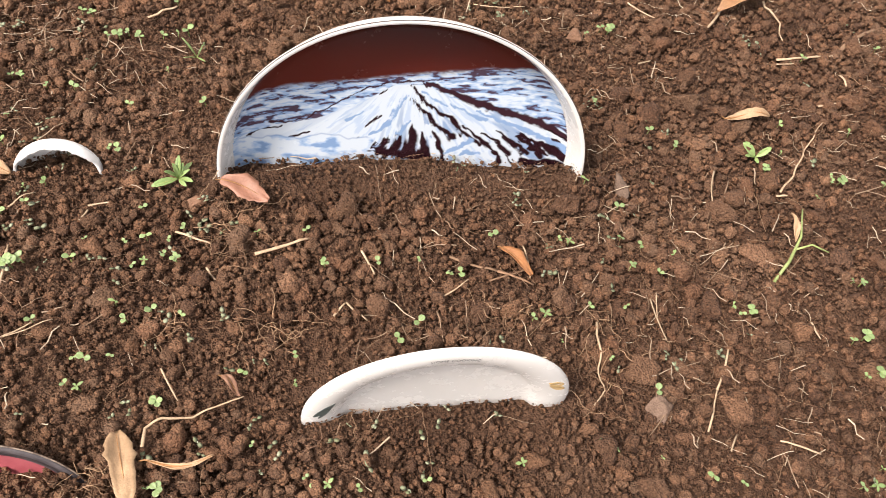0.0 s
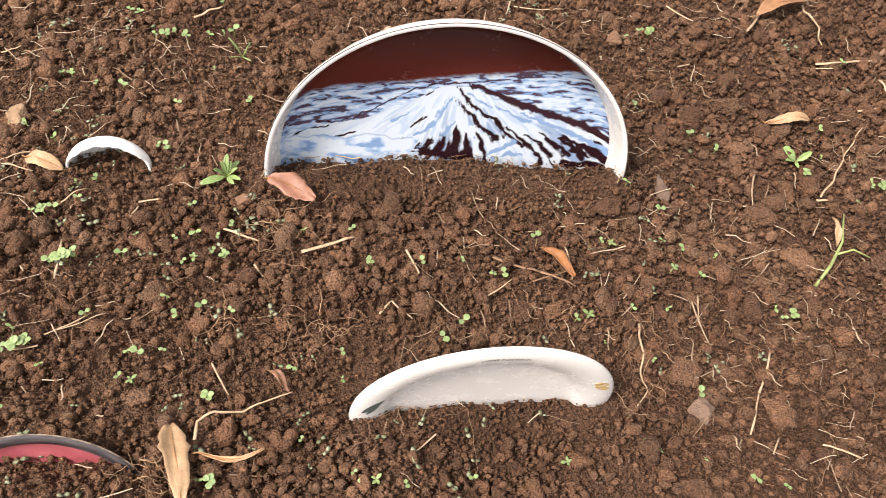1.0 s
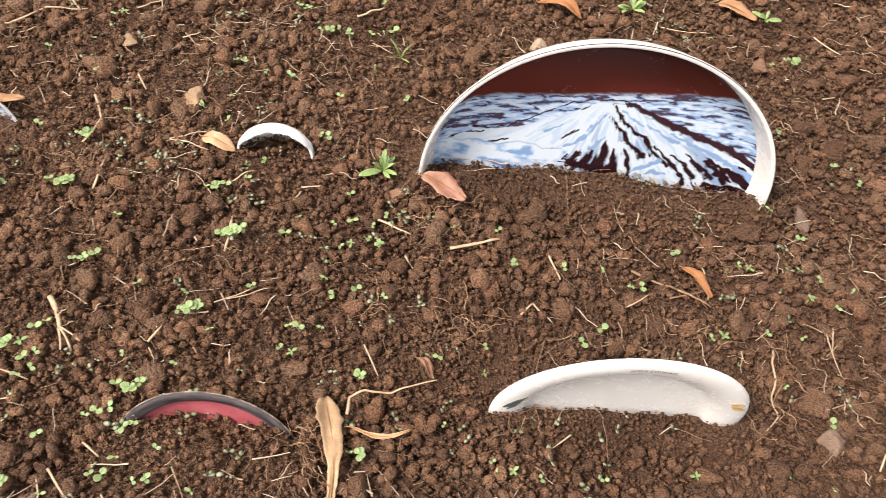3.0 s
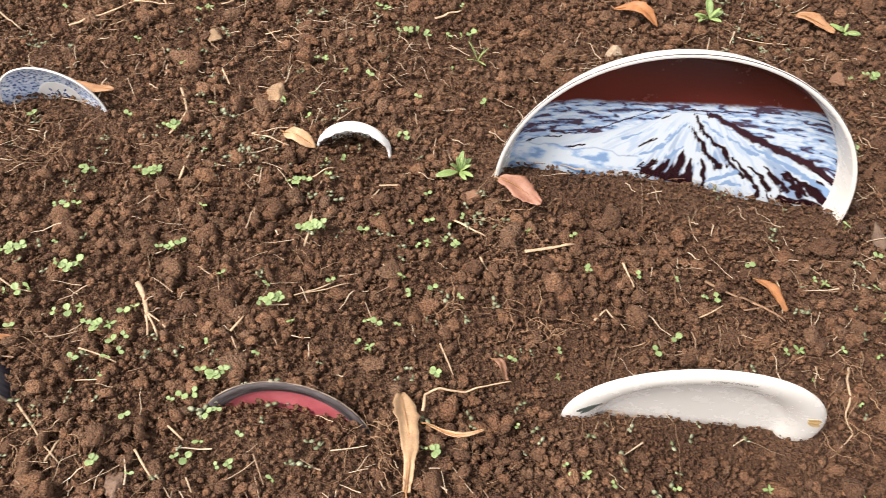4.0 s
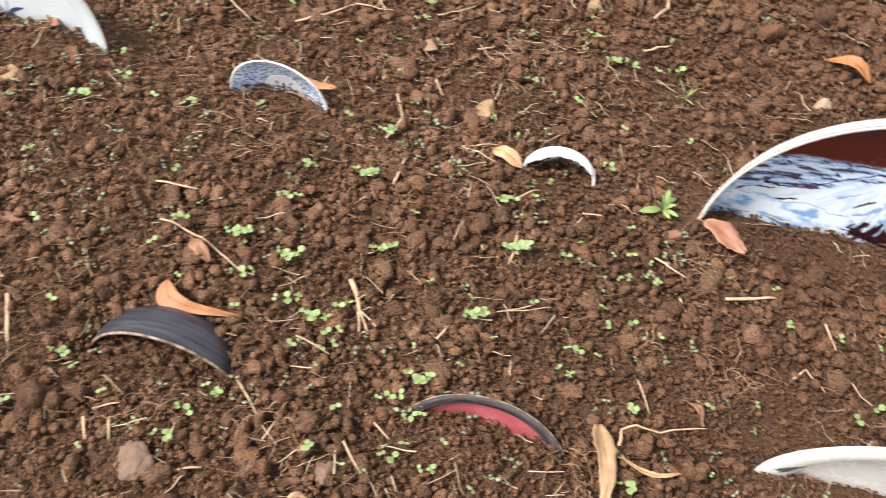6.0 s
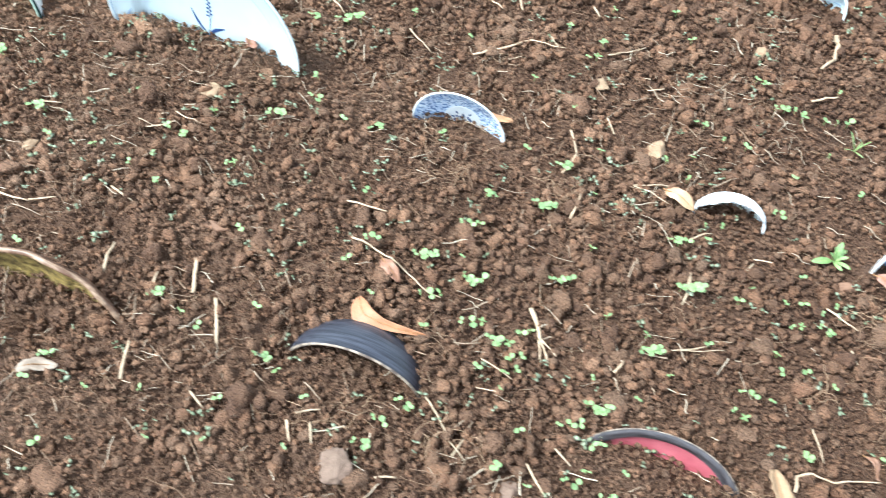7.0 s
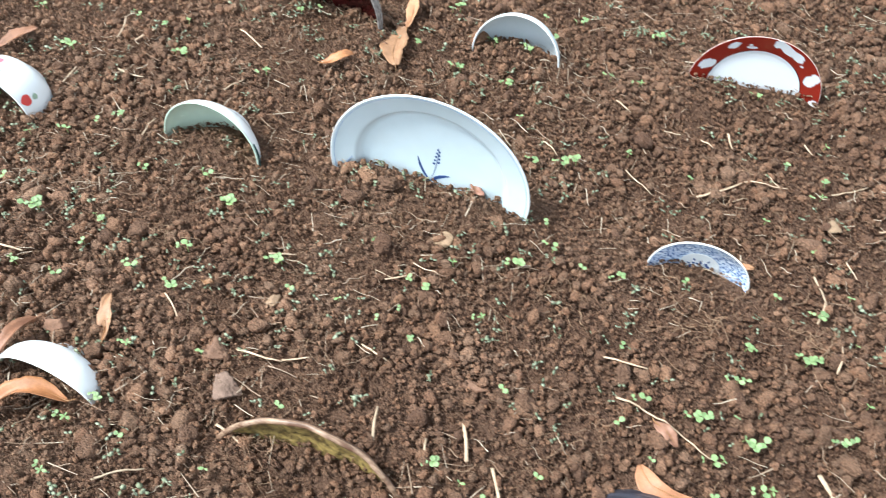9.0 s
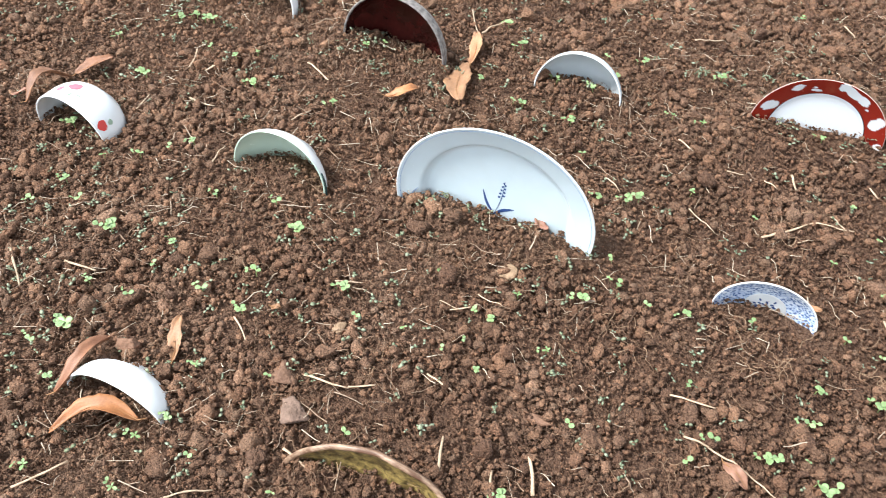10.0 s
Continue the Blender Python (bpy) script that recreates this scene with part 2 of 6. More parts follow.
def blue_pattern():
    """Pale blue glaze with dark blue dabs round a white middle."""
    m, nodes, links, out = shader("blue_dabbed_glaze")
    tex = nodes.new("ShaderNodeTexCoord")
    cell = nodes.new("ShaderNodeTexVoronoi")
    cell.inputs["Scale"].default_value = 260
    links.new(tex.outputs["Object"], cell.inputs["Vector"])
    dab = ramp_node(nodes, links, cell.outputs["Distance"], ((0.25, (0.05, 0.09, 0.25)), (0.40, (0.36, 0.47, 0.68)), (0.64, (0.66, 0.74, 0.86))))
    wash = noise_node(nodes, links, 90, 3, 0.6, tex.outputs["Object"])
    tone = ramp_node(nodes, links, wash.outputs[0], ((0.35, (0.75, 0.8, 0.92)), (0.65, (1.25, 1.2, 1.1))))
    links.new(mix_node(nodes, links, 1.0, dab.outputs[0], tone.outputs[0], "MULTIPLY"), out.inputs["Base Color"])
    out.inputs["Roughness"].default_value = 0.15
    return m


BLUE_DABS = blue_pattern()


# ---- building helpers ----
def part(name, bm, material, parent, label="", smooth=True):
    """Links a bmesh or mesh as one mesh object under a thing or a part."""
    if isinstance(bm, bmesh.types.BMesh):
        me = bpy.data.meshes.new(name)
        bm.to_mesh(me)
        bm.free()
    else:
        me = bm
    if not me.materials:
        me.materials.append(material)
    if smooth:
        me.polygons.foreach_set("use_smooth", np.ones(len(me.polygons), bool))
    ob = new(name, me)
    ob.parent = parent
    return tagged(ob, label)


def thing(name, m, label, category, group=""):
    ob = new(name)
    ob.empty_display_size = 0.02
    ob.matrix_world = m
    return tagged(ob, label, category, group)


def facing(x, y, z, turn, rise):
    """The frame of a dish whose mouth looks towards -y, turned about z and raised, in degrees: local x right, y up the dish, z out of its mouth."""
    a, e = radians(turn), radians(rise)
    n = Vector((math.cos(e) * math.sin(a), -math.cos(e) * math.cos(a), math.sin(e)))
    u = Vector((math.cos(a), math.sin(a), 0))
    v = n.cross(u)
    m = Matrix((u, v, n)).transposed().to_4x4()
    m.translation = (x, y, z)
    return m


def lathe(profile, segs=128, wobble=None):
    """A turned mesh about local z from (radius, height) pairs; wobble(angle, radius, height) may move a point."""
    verts, faces = [], []
    rings = []
    for r, z in profile:
        if r < 1e-6:
            rings.append([len(verts)])
            verts.append((0, 0, z))
            continue
        ring = []
        for i in range(segs):
            a = 2 * math.pi * i / segs
            rr, zz = wobble(a, r, z) if wobble else (r, z)
            ring.append(len(verts))
            verts.append((rr * math.cos(a), rr * math.sin(a), zz))
        rings.append(ring)
    for p, q in zip(rings, rings[1:]):
        for i in range(segs):
            j = (i + 1) % segs
            if len(p) == 1:
                faces.append((p[0], q[j], q[i]))
            elif len(q) == 1:
                faces.append((p[i], p[j], q[0]))
            else:
                faces.append((p[i], p[j], q[j], q[i]))
    me = bpy.data.meshes.new("turned")
    me.from_pydata(verts, [], faces)
    return me


def dome(radius, depth, power=2.2, steps=12, foot=0.0):
    """Radius and height down the wall of a bowl from its lip to its middle."""
    out = []
    for k in range(steps + 1):
        s = k / steps
        a = s * math.pi / 2
        out.append((max(radius * math.cos(a) ** (2 / power), 0.0), -depth * math.sin(a) ** (2 / power)))
    out[-1] = (0.0, -depth)
    return out


def tube(points, radii, sides=6, flat=1.0):
    """A tapered tube along points, as lists of vertices and faces."""
    verts, faces = [], []
    n = len(points)
    for k, p in enumerate(points):
        p = Vector(p)
        d = (Vector(points[min(k + 1, n - 1)]) - Vector(points[max(k - 1, 0)])).normalized()
        side = d.cross(Vector((0, 0, 1)))
        side = side.normalized() if side.length > 1e-4 else Vector((1, 0, 0))
        up = side.cross(d)
        for i in range(sides):
            a = 2 * math.pi * i / sides
            verts.append(tuple(p + radii[k] * (math.cos(a) * side + flat * math.sin(a) * up)))
    for k in range(n - 1):
        for i in range(sides):
            j = (i + 1) % sides
            faces.append((k * sides + i, k * sides + j, (k + 1) * sides + j, (k + 1) * sides + i))
    faces.append(tuple(range(sides - 1, -1, -1)))
    faces.append(tuple((n - 1) * sides + i for i in range(sides)))
    return verts, faces


def mesh_of(name, verts, faces):
    me = bpy.data.meshes.new(name)
    me.from_pydata(verts, [], faces)
    return me


# ---- ground ----
HILLS = Grain(3)
MOUNDS = [  # x, y, half width, half depth, height: earth heaped against the dishes
    (-0.95, 0.700, 0.05, 0.030, 0.016), (-0.80, 0.705, 0.05, 0.03, 0.012), (-0.87, 0.69, 0.12, 0.05, 0.006),
    (-0.84, 1.035, 0.05, 0.03, 0.026), (-1.19, 0.665, 0.05, 0.025, 0.016), (0.27, 0.71, 0.16, 0.030, 0.015), (0.055, 0.690, 0.024, 0.024, 0.018), (0.458, 0.690, 0.026, 0.024, 0.020),
    (0.29, 0.410, 0.09, 0.02, 0.007), (0.392, 0.405, 0.022, 0.022, 0.010), (0.155, 0.405, 0.02, 0.02, 0.004), (-0.48, 1.10, 0.08, 0.03, -0.008), (-1.12, 0.95, 0.08, 0.03, 0.010), (-1.085, 0.985, 0.025, 0.025, 0.018), (-0.775, 1.030, 0.022, 0.025, 0.012), (-0.560, 0.330, 0.030, 0.030, -0.018),
    (-0.405, 0.348, 0.03, 0.02, -0.013), (-1.459, 0.604, 0.03, 0.025, 0.013), (-1.265, 1.005, 0.055, 0.045, 0.030), (-0.378, 1.112, 0.03, 0.02, -0.014), (-0.570, 1.098, 0.025, 0.02, -0.007), (-1.18, 0.24, 0.06, 0.025, -0.010), (-0.84, 0.260, 0.09, 0.03, -0.026), (-0.30, 0.36, 0.16, 0.07, -0.008), (-0.120, 0.355, 0.06, 0.03, 0.005), (-0.120, 0.340, 0.06, 0.016, 0.010),  (-0.50, 0.715, 0.045, 0.02, -0.013), (-0.12, 0.70, 0.03, 0.015, -0.004),
]


def earth(x, y):
    """Height of the ground."""
    x, y = np.asarray(x, float), np.asarray(y, float)
    h = 0.007 * (HILLS.at(x / 0.16 + 9, y / 0.16) - 0.5) + 0.008 * (HILLS.at(x / 0.05, y / 0.05 + 40) - 0.5)
    near = np.exp(-(((x + 0.4) / 2.5) ** 2) - ((y - 0.7) / 2.0) ** 2)
    h = h + near * (0.009 * (HILLS.at(x / 0.018, y / 0.018) - 0.5) + 0.005 * (HILLS.at(x / 0.009, y / 0.008) - 0.5))
    for mx, my, wx, wy, up in MOUNDS:
        h = h + up * np.exp(-(((x - mx) / wx) ** 2) - ((y - my) / wy) ** 2)
    return h - 0.005


def sheet_steps(a, b, step, far):
    inner = np.arange(a, b, step)
    out = step * np.cumsum(1.35 ** np.arange(1, 34))
    out = out[out < far]
    return np.concatenate([a - out[::-1], inner, inner[-1] + out])


def build_ground():
    xs, ys = sheet_steps(-2.0, 1.15, 0.0075, 80), sheet_steps(0.03, 1.65, 0.0075, 80)
    gx, gy = np.meshgrid(xs, ys)
    gz = earth(gx, gy) - 0.0050
    n, m = len(xs), len(ys)
    idx = np.arange(n * m).reshape(m, n)
    quads = np.stack([idx[:-1, :-1], idx[:-1, 1:], idx[1:, 1:], idx[1:, :-1]], -1).reshape(-1, 4)
    me = bpy.data.meshes.new("ground")
    me.vertices.add(n * m)
    me.vertices.foreach_set("co", np.stack([gx, gy, gz], -1).ravel())
    me.loops.add(quads.size)
    me.loops.foreach_set("vertex_index", quads.ravel())
    me.polygons.add(len(quads))
    me.polygons.foreach_set("loop_start", np.arange(len(quads)) * 4)
    me.update(calc_edges=True)
    me.validate()
    ob = part("ground", me, SHADED_FINE_SOIL, None)
    return tagged(ob, "bare dug brown garden soil with loose crumbs", "ground", kind="structure")


GROUND = build_ground()


def in_bed(x, y):
    """The stretch of bed along which the dishes stand."""
    low = np.interp(x, [-1.95, -1.25, -0.62, -0.4, 0.0, 0.72, 1.05], [0.80, 0.05, 0.05, 0.18, 0.28, 0.26, 1.08])
    high = np.interp(x, [-1.95, -0.38, 0.0, 0.55, 1.07], [0.88, 1.62, 1.29, 1.19, 1.10])
    return (y > low) & (y < high)


def icosphere(level):
    if level == -1:
        v = np.array([(a, b, c) for a in (-1, 1) for b in (-1, 1) for c in (-1, 1)], float) * 0.62
        q = [(0, 1, 3, 2), (4, 6, 7, 5), (0, 4, 5, 1), (2, 3, 7, 6), (0, 2, 6, 4), (1, 5, 7, 3)]
        return v, np.array([t for a, b, c, d in q for t in ((a, b, c), (a, c, d))])
    if level == 0:
        v = np.array([(1, 0, 0), (-1, 0, 0), (0, 1, 0), (0, -1, 0), (0, 0, 1), (0, 0, -1)], float)
        f = np.array([(0, 2, 4), (2, 1, 4), (1, 3, 4), (3, 0, 4), (2, 0, 5), (1, 2, 5), (3, 1, 5), (0, 3, 5)])
        return v, f
    bm = bmesh.new()
    bmesh.ops.create_icosphere(bm, subdivisions=level, radius=1.0)
    v = np.array([w.co[:] for w in bm.verts])
    f = np.array([[w.index for w in p.verts] for p in bm.faces])
    bm.free()
    return v, f


def lump_forms(level, count, rng, rough):
    """Several uneven lumps of unit size."""
    v, f = icosphere(level)
    forms = []
    for k in range(count):
        d = np.ones(len(v))
        for wave in range(12 if level < 4 else 30):
            w = rng.normal(size=3) * (1.2 + 0.75 * wave)
            d += rough / (1 + 0.22 * wave) * np.sin(v @ w + rng.random() * 6.28)
        for cut in range(9):
            w = rng.normal(size=3)
            w /= np.linalg.norm(w)
            d = np.minimum(d, rng.uniform(0.42, 0.78) / np.maximum(v @ w, 0.05))
        d += (0.16 if level == -1 else 0.035) * rng.normal(size=len(v))
        forms.append(v * d[:, None] * rng.uniform(0.95, 1.55, 3))
    return forms, f


def scatter_lumps(rng, count, low, high, level, forms_n, rough, sink, patchy):
    """Lumps strewn on the bed, as arrays of vertices and faces."""
    forms, f = lump_forms(level, forms_n, rng, rough)
    forms = np.stack(forms)
    x, y = rng.uniform(-1.95, 1.07, count * 5), rng.uniform(0.05, 1.62, count * 5)
    keep = in_bed(x, y)
    # chunkier round the plates and along the front, finer at the far end of the row
    clump = HILLS.fractal(x / 0.09 + 70, y / 0.09 + 31, 3) + 0.10 * ramp(0.55, 0.35, np.hypot((x - 0.3) / 1.3, y - 0.4)) - 0.11 * ramp(0.60, 0.80, x) - 0.10 * ramp(-0.35, -0.65, x)
    keep &= clump + rng.normal(size=len(x)) * 0.12 > patchy
    # only fine earth is heaped against the dishes
    dishes = ((-0.872, 0.700, 0.16), (-0.478, 1.112, 0.11), (-0.490, 0.705, 0.07), (-0.121, 0.705, 0.055), (-1.192, 0.655, 0.085), (-0.124, 0.340, 0.09), (-0.470, 0.330, 0.09), (-1.172, 0.985, 0.10), (-1.174, 0.245, 0.08)) if high > 0.014 else ()
    for cx, cy, half in dishes:
        keep &= (np.abs(x - cx) > half) | (np.abs(y - cy) > 0.042)
    for cx, front, half in ((0.257, 0.680, 0.23), (0.273, 0.402, 0.145)):
        if high > 0.009:
            keep &= (np.abs(x - cx) > half) | (y < front - (0.016 if high > 0.014 else 0.0)) | (y > front + 0.07)
    x, y = x[keep][:count], y[keep][:count]
    n = len(x)
    u = rng.random(n)
    size = low * (high / low) ** (u**1.6) / 2
    q = rng.normal(size=(n, 4))
    q /= np.linalg.norm(q, axis=1)[:, None]
    a, b, c, d = q.T
    rot = np.stack([1 - 2 * (c * c + d * d), 2 * (b * c - a * d), 2 * (b * d + a * c), 2 * (b * c + a * d), 1 - 2 * (b * b + d * d), 2 * (c * d - a * b),
                    2 * (b * d - a * c), 2 * (c * d + a * b), 1 - 2 * (b * b + c * c)], -1).reshape(n, 3, 3)
    pick = rng.integers(0, forms_n, n)
    pts = np.einsum("nij,nvj->nvi", rot, forms[pick]) * size[:, None, None]
    pts += np.stack([x, y, earth(x, y) + size * (sink + rng.uniform(-0.35, 0.35, n))], -1)[:, None, :]
    nv = forms.shape[1]
    faces = f[None] + (np.arange(n) * nv)[:, None, None]
    return pts.reshape(-1, 3), faces.reshape(-1, 3)


def raw_mesh(name, verts, faces):
    me = bpy.data.meshes.new(name)
    k = faces.shape[1]
    me.vertices.add(len(verts))
    me.vertices.foreach_set("co", np.ascontiguousarray(verts, dtype=np.float32).ravel())
    me.loops.add(faces.size)
    me.loops.foreach_set("vertex_index", np.ascontiguousarray(faces, dtype=np.int32).ravel())
    me.polygons.add(len(faces))
    me.polygons.foreach_set("loop_start", np.arange(len(faces), dtype=np.int32) * k)
    me.update(calc_edges=True)
    return me


def build_clods():
    rng = np.random.default_rng(11)
    for name, count, low, high, level, rough, sink, patchy, label in (
        ("soil_clods", 900, 0.013, 0.027, 3, 0.08, 0.20, 0.47, "lumpy brown clods lying on the soil"),
        ("small_clods", 5600, 0.0085, 0.0160, 2, 0.08, 0.34, 0.40, "small crumbly brown clods on the soil"),
        ("clod_crumbs", 23000, 0.0055, 0.0105, 1, 0.06, 0.38, 0.16, "broken angular brown soil crumbs"),
        ("soil_crumbs", 62000, 0.0036, 0.0072, -1, 0.10, 0.22, -1.0, "loose brown soil crumbs"),
        ("soil_grit", 84000, 0.0020, 0.0044, 0, 0.10, 0.35, -1.0, "fine brown soil grains"),
    ):
        v, f = scatter_lumps(rng, count, low, high, level, 24, rough, sink, patchy)
        if name == "soil_clods":
            # the largest clods are pieces of their own, the rest stays joined
            each, one = v.reshape(-1, len(icosphere(level)[0]), 3), icosphere(level)[1]
            order = np.argsort(-np.ptp(each, axis=1).max(1))
            for k in order[:290]:
                mid = each[k].mean(0)
                piece = part("clod", raw_mesh("clod", each[k] - mid, one), SOIL, GROUND, smooth=False)
                piece.location = mid
            rest = each[order[290:]]
            v, f = rest.reshape(-1, 3), (one[None] + (np.arange(len(rest)) * rest.shape[1])[:, None, None]).reshape(-1, 3)
        ob = part(name, raw_mesh(name, v, f), SOIL, None, smooth=level > 3)
        tagged(ob, label, "soil", kind="stuff")
    # the dug soil goes on round the bed, thinning out
    forms, f = lump_forms(0, 24, rng, 0.10)
    x, y = rng.normal(-0.4, 1.6, 26000), rng.normal(0.8, 1.3, 26000)
    far = ~(in_bed(x, y) & (x > -1.95) & (x < 1.05))
    x, y = x[far], y[far]
    size = 0.006 * 5 ** (rng.random(len(x)) ** 1.5)
    turn = rng.uniform(0, 6.28, len(x))
    pts = np.stack(forms)[rng.integers(0, 24, len(x))] * size[:, None, None]
    c, w = np.cos(turn)[:, None], np.sin(turn)[:, None]
    pts = np.stack([pts[..., 0] * c - pts[..., 1] * w, pts[..., 0] * w + pts[..., 1] * c, pts[..., 2]], -1)
    pts += np.stack([x, y, earth(x, y) + 0.15 * size - 0.002], -1)[:, None, :]
    v, f = pts.reshape(-1, 3), (f[None] + (np.arange(len(x)) * forms[0].shape[0])[:, None, None]).reshape(-1, 3)
    tagged(part("outer_clods", raw_mesh("outer_clods", v, f), SOIL, None, smooth=False), "loose brown clods strewn over the soil round the bed", "soil", kind="stuff")


build_clods()

# ---- dishes ----
def fuji(x, y):
    """Colours of the tray's picture: a snowy peak over a sea of cloud under a dark red sky."""
    g1, g2, g3, g4 = Grain(21), Grain(22), Grain(23), Grain(24)
    x, y = 1.0062 * x + -0.0128 * y + 0.0013, 1.0669 * y + -0.0040 * x + -0.0211

    def blend(a, b, k):
        k = np.clip(k, 0, 1)[..., None]
        return a * (1 - k) + b * k

    def tone(r, g, b):
        return np.array([r, g, b], float) + np.zeros(x.shape + (3,))

    white, pale, blue = tone(0.60, 0.68, 0.76), tone(0.34, 0.48, 0.69), tone(0.11, 0.23, 0.46)
    dusk, black = tone(0.060, 0.022, 0.034), tone(0.020, 0.006, 0.010)
    # dark red sky, with the lacquer's reflection painted in as lighter red low down
    col = blend(tone(0.088, 0.015, 0.011), tone(0.024, 0.004, 0.004), ramp(0.115, 0.185, y))
    # sea of cloud: small rolls that grow towards the viewer
    edge = np.interp(x, [-0.2, -0.173, -0.132, -0.074, 0.005, 0.073, 0.139, 0.2], [0.066, 0.075, 0.0905, 0.098, 0.1104, 0.1196, 0.1236, 0.124])
    edge = edge + 0.003 * (g1.fractal(x / 0.012, y / 0.012, 2) - 0.5)
    drop = edge - y
    size = 0.0042 + 0.05 * np.clip(drop, 0, 0.1)
    wave = 1.6 * g1.fractal(x / 0.014 + 5, y / 0.006, 2)
    roll = g2.fractal(x / (size * 2.6) + wave, (y - 0.2 * edge) / size + 0.5 * wave, 3)
    fine = g3.fractal(x / 0.006, y / 0.0022, 3)
    cloud = blend(pale, white, ramp(0.48, 0.68, 0.7 * roll + 0.3 * fine))
    cloud = blend(cloud, blue, 0.65 * ramp(0.53, 0.40, roll))
    cloud = blend(cloud, dusk, 0.92 * ramp(0.44, 0.37, 0.8 * roll + 0.2 * fine))
    cloud = blend(cloud, dusk, 0.8 * ramp(0.012, 0.0, drop) * ramp(0.35, 0.6, fine))
    col = blend(col, cloud, ramp(0.0, 0.007, drop))
    # the mountain
    left = np.interp(x, [-0.2, -0.188, -0.147, -0.098, -0.049, -0.0143, 0.2], [0.004, 0.009, 0.0296, 0.041, 0.0672, 0.0921, 0.0921])
    right = np.interp(x, [-0.2, 0.0155, 0.045, 0.089, 0.129, 0.191, 0.2], [0.0946, 0.0946, 0.0775, 0.0600, 0.0510, 0.0285, 0.025])
    crown = 0.0935 + 0.0012 * np.sin(x * 700)
    top = np.minimum(np.minimum(left, right), crown) + 0.0022 * (g1.fractal(x / 0.006, y / 0.02, 2) - 0.5)
    inside = ramp(-0.0008, 0.0008, top - y)
    dx, dy = x - 0.001, 0.118 - y
    angle, far = np.arctan2(dx, dy), np.hypot(dx, dy)
    bendy = 0.9 * (g4.fractal(x / 0.020, y / 0.020, 3) - 0.5)
    fan = g2.fractal(angle * 9 + 9 + bendy, far / 0.055 + bendy, 3)
    hatch = g3.fractal(angle * 34 + 1.5 * bendy, far / 0.024, 3)
    flame = 0.52 * fan + 0.48 * hatch
    snow = blend(white, pale, 0.55 * ramp(0.43, 0.34, hatch) * ramp(0.02, 0.06, far))
    snow = blend(snow, blue, np.interp(angle, [-0.6, 0.1], [0.15, 0.6]) * ramp(0.60, 0.68, g4.fractal(angle * 11 + 3, far / 0.05, 3)) * ramp(0.04, 0.07, far))
    # bare rock between the snow, brushed in strokes that run down from the summit
    wx, wy = x + 0.0060 * (g4.fractal(x / 0.011, y / 0.011, 3) - 0.5) + 0.008 * (hatch - 0.5), y + 0.0075 * (g1.fractal(x / 0.009 + 3, y / 0.011, 3) - 0.5)

    def dab(under, colour, w0, w1, line, ragged=1.6):
        cover = np.zeros(x.shape)
        for k, ((ax, ay), (bx, by)) in enumerate(zip(line, line[1:])):
            ex, ey = bx - ax, by - ay
            s = np.clip(((wx - ax) * ex + (wy - ay) * ey) / (ex * ex + ey * ey), 0, 1)
            wide = (w0 + (1.4 * w1 - w0) * (k + s) / (len(line) - 1)) * (1.05 - 0.5 * ragged + ragged * hatch)
            gap = np.hypot(wx - ax - s * ex, wy - ay - s * ey)
            cover = np.maximum(cover, ramp(1.25 * wide + 0.0004, 0.75 * wide, gap))
        return blend(under, colour, cover)

    bare = ramp(0.020, -0.010, flame - np.interp(angle, [0.55, 0.8, 1.0, 1.4], [0.0, 0.36, 0.41, 0.37]) - 0.14 * ramp(0.036, 0.0, y)) * ramp(0.045, 0.03, y)
    snow = blend(snow, black, bare)
    snow = dab(snow, black, 0.0010, 0.0026, [(0.0039, 0.0928), (0.0135, 0.0754), (0.0245, 0.0633), (0.0361, 0.0536), (0.0487, 0.0464), (0.0614, 0.032)])
    snow = dab(snow, black, 0.0026, 0.0016, [(0.0614, 0.032), (0.0723, 0.018), (0.0891, 0.0057)])
    snow = dab(snow, black, 0.0006, 0.0023, [(0.003, 0.0741), (0.0104, 0.0653), (0.0253, 0.048), (0.0347, 0.0362)])
    snow = dab(snow, black, 0.0023, 0.0029, [(0.0347, 0.0362), (0.0442, 0.0242), (0.0559, 0.0165)])
    snow = dab(snow, black, 0.0029, 0.0023, [(0.0334, 0.022), (0.0405, 0.004), (0.0481, -0.0212)])
    snow = dab(snow, black, 0.0006, 0.0019, [(0.0658, 0.0375), (0.0796, 0.0219), (0.0998, 0.0024)])
    snow = dab(snow, black, 0.0019, 0.0029, [(0.0998, 0.0024), (0.1089, -0.0096), (0.1151, -0.0238)])
    snow = dab(snow, black, 0.0010, 0.0026, [(0.0895, 0.0223), (0.1089, 0.0083), (0.1259, -0.009)])
    snow = dab(snow, black, 0.0010, 0.0032, [(0.1053, 0.0265), (0.129, 0.009), (0.1464, -0.0083)])
    snow = dab(snow, black, 0.0013, 0.0029, [(0.1303, 0.0192), (0.1477, 0.0079), (0.1647, -0.0124)])
    snow = dab(snow, black, 0.0010, 0.0045, [(0.148, 0.0153), (0.1723, -0.0007), (0.2041, -0.016)])
    snow = dab(snow, black, 0.0039, 0.0052, [(0.1462, -0.0228), (0.1744, -0.0238), (0.2079, -0.0306)])
    snow = dab(snow, black, 0.0065, 0.0084, [(-0.0288, -0.0115), (0.0013, -0.0133), (0.0353, -0.0169)])
    snow = dab(snow, black, 0.0010, 0.0071, [(0.0089, 0.0352), (0.01, 0.0148), (0.0074, -0.0084)])
    snow = dab(snow, black, 0.0010, 0.0045, [(-0.0053, 0.0232), (-0.0065, 0.0096), (-0.0114, -0.0072)])
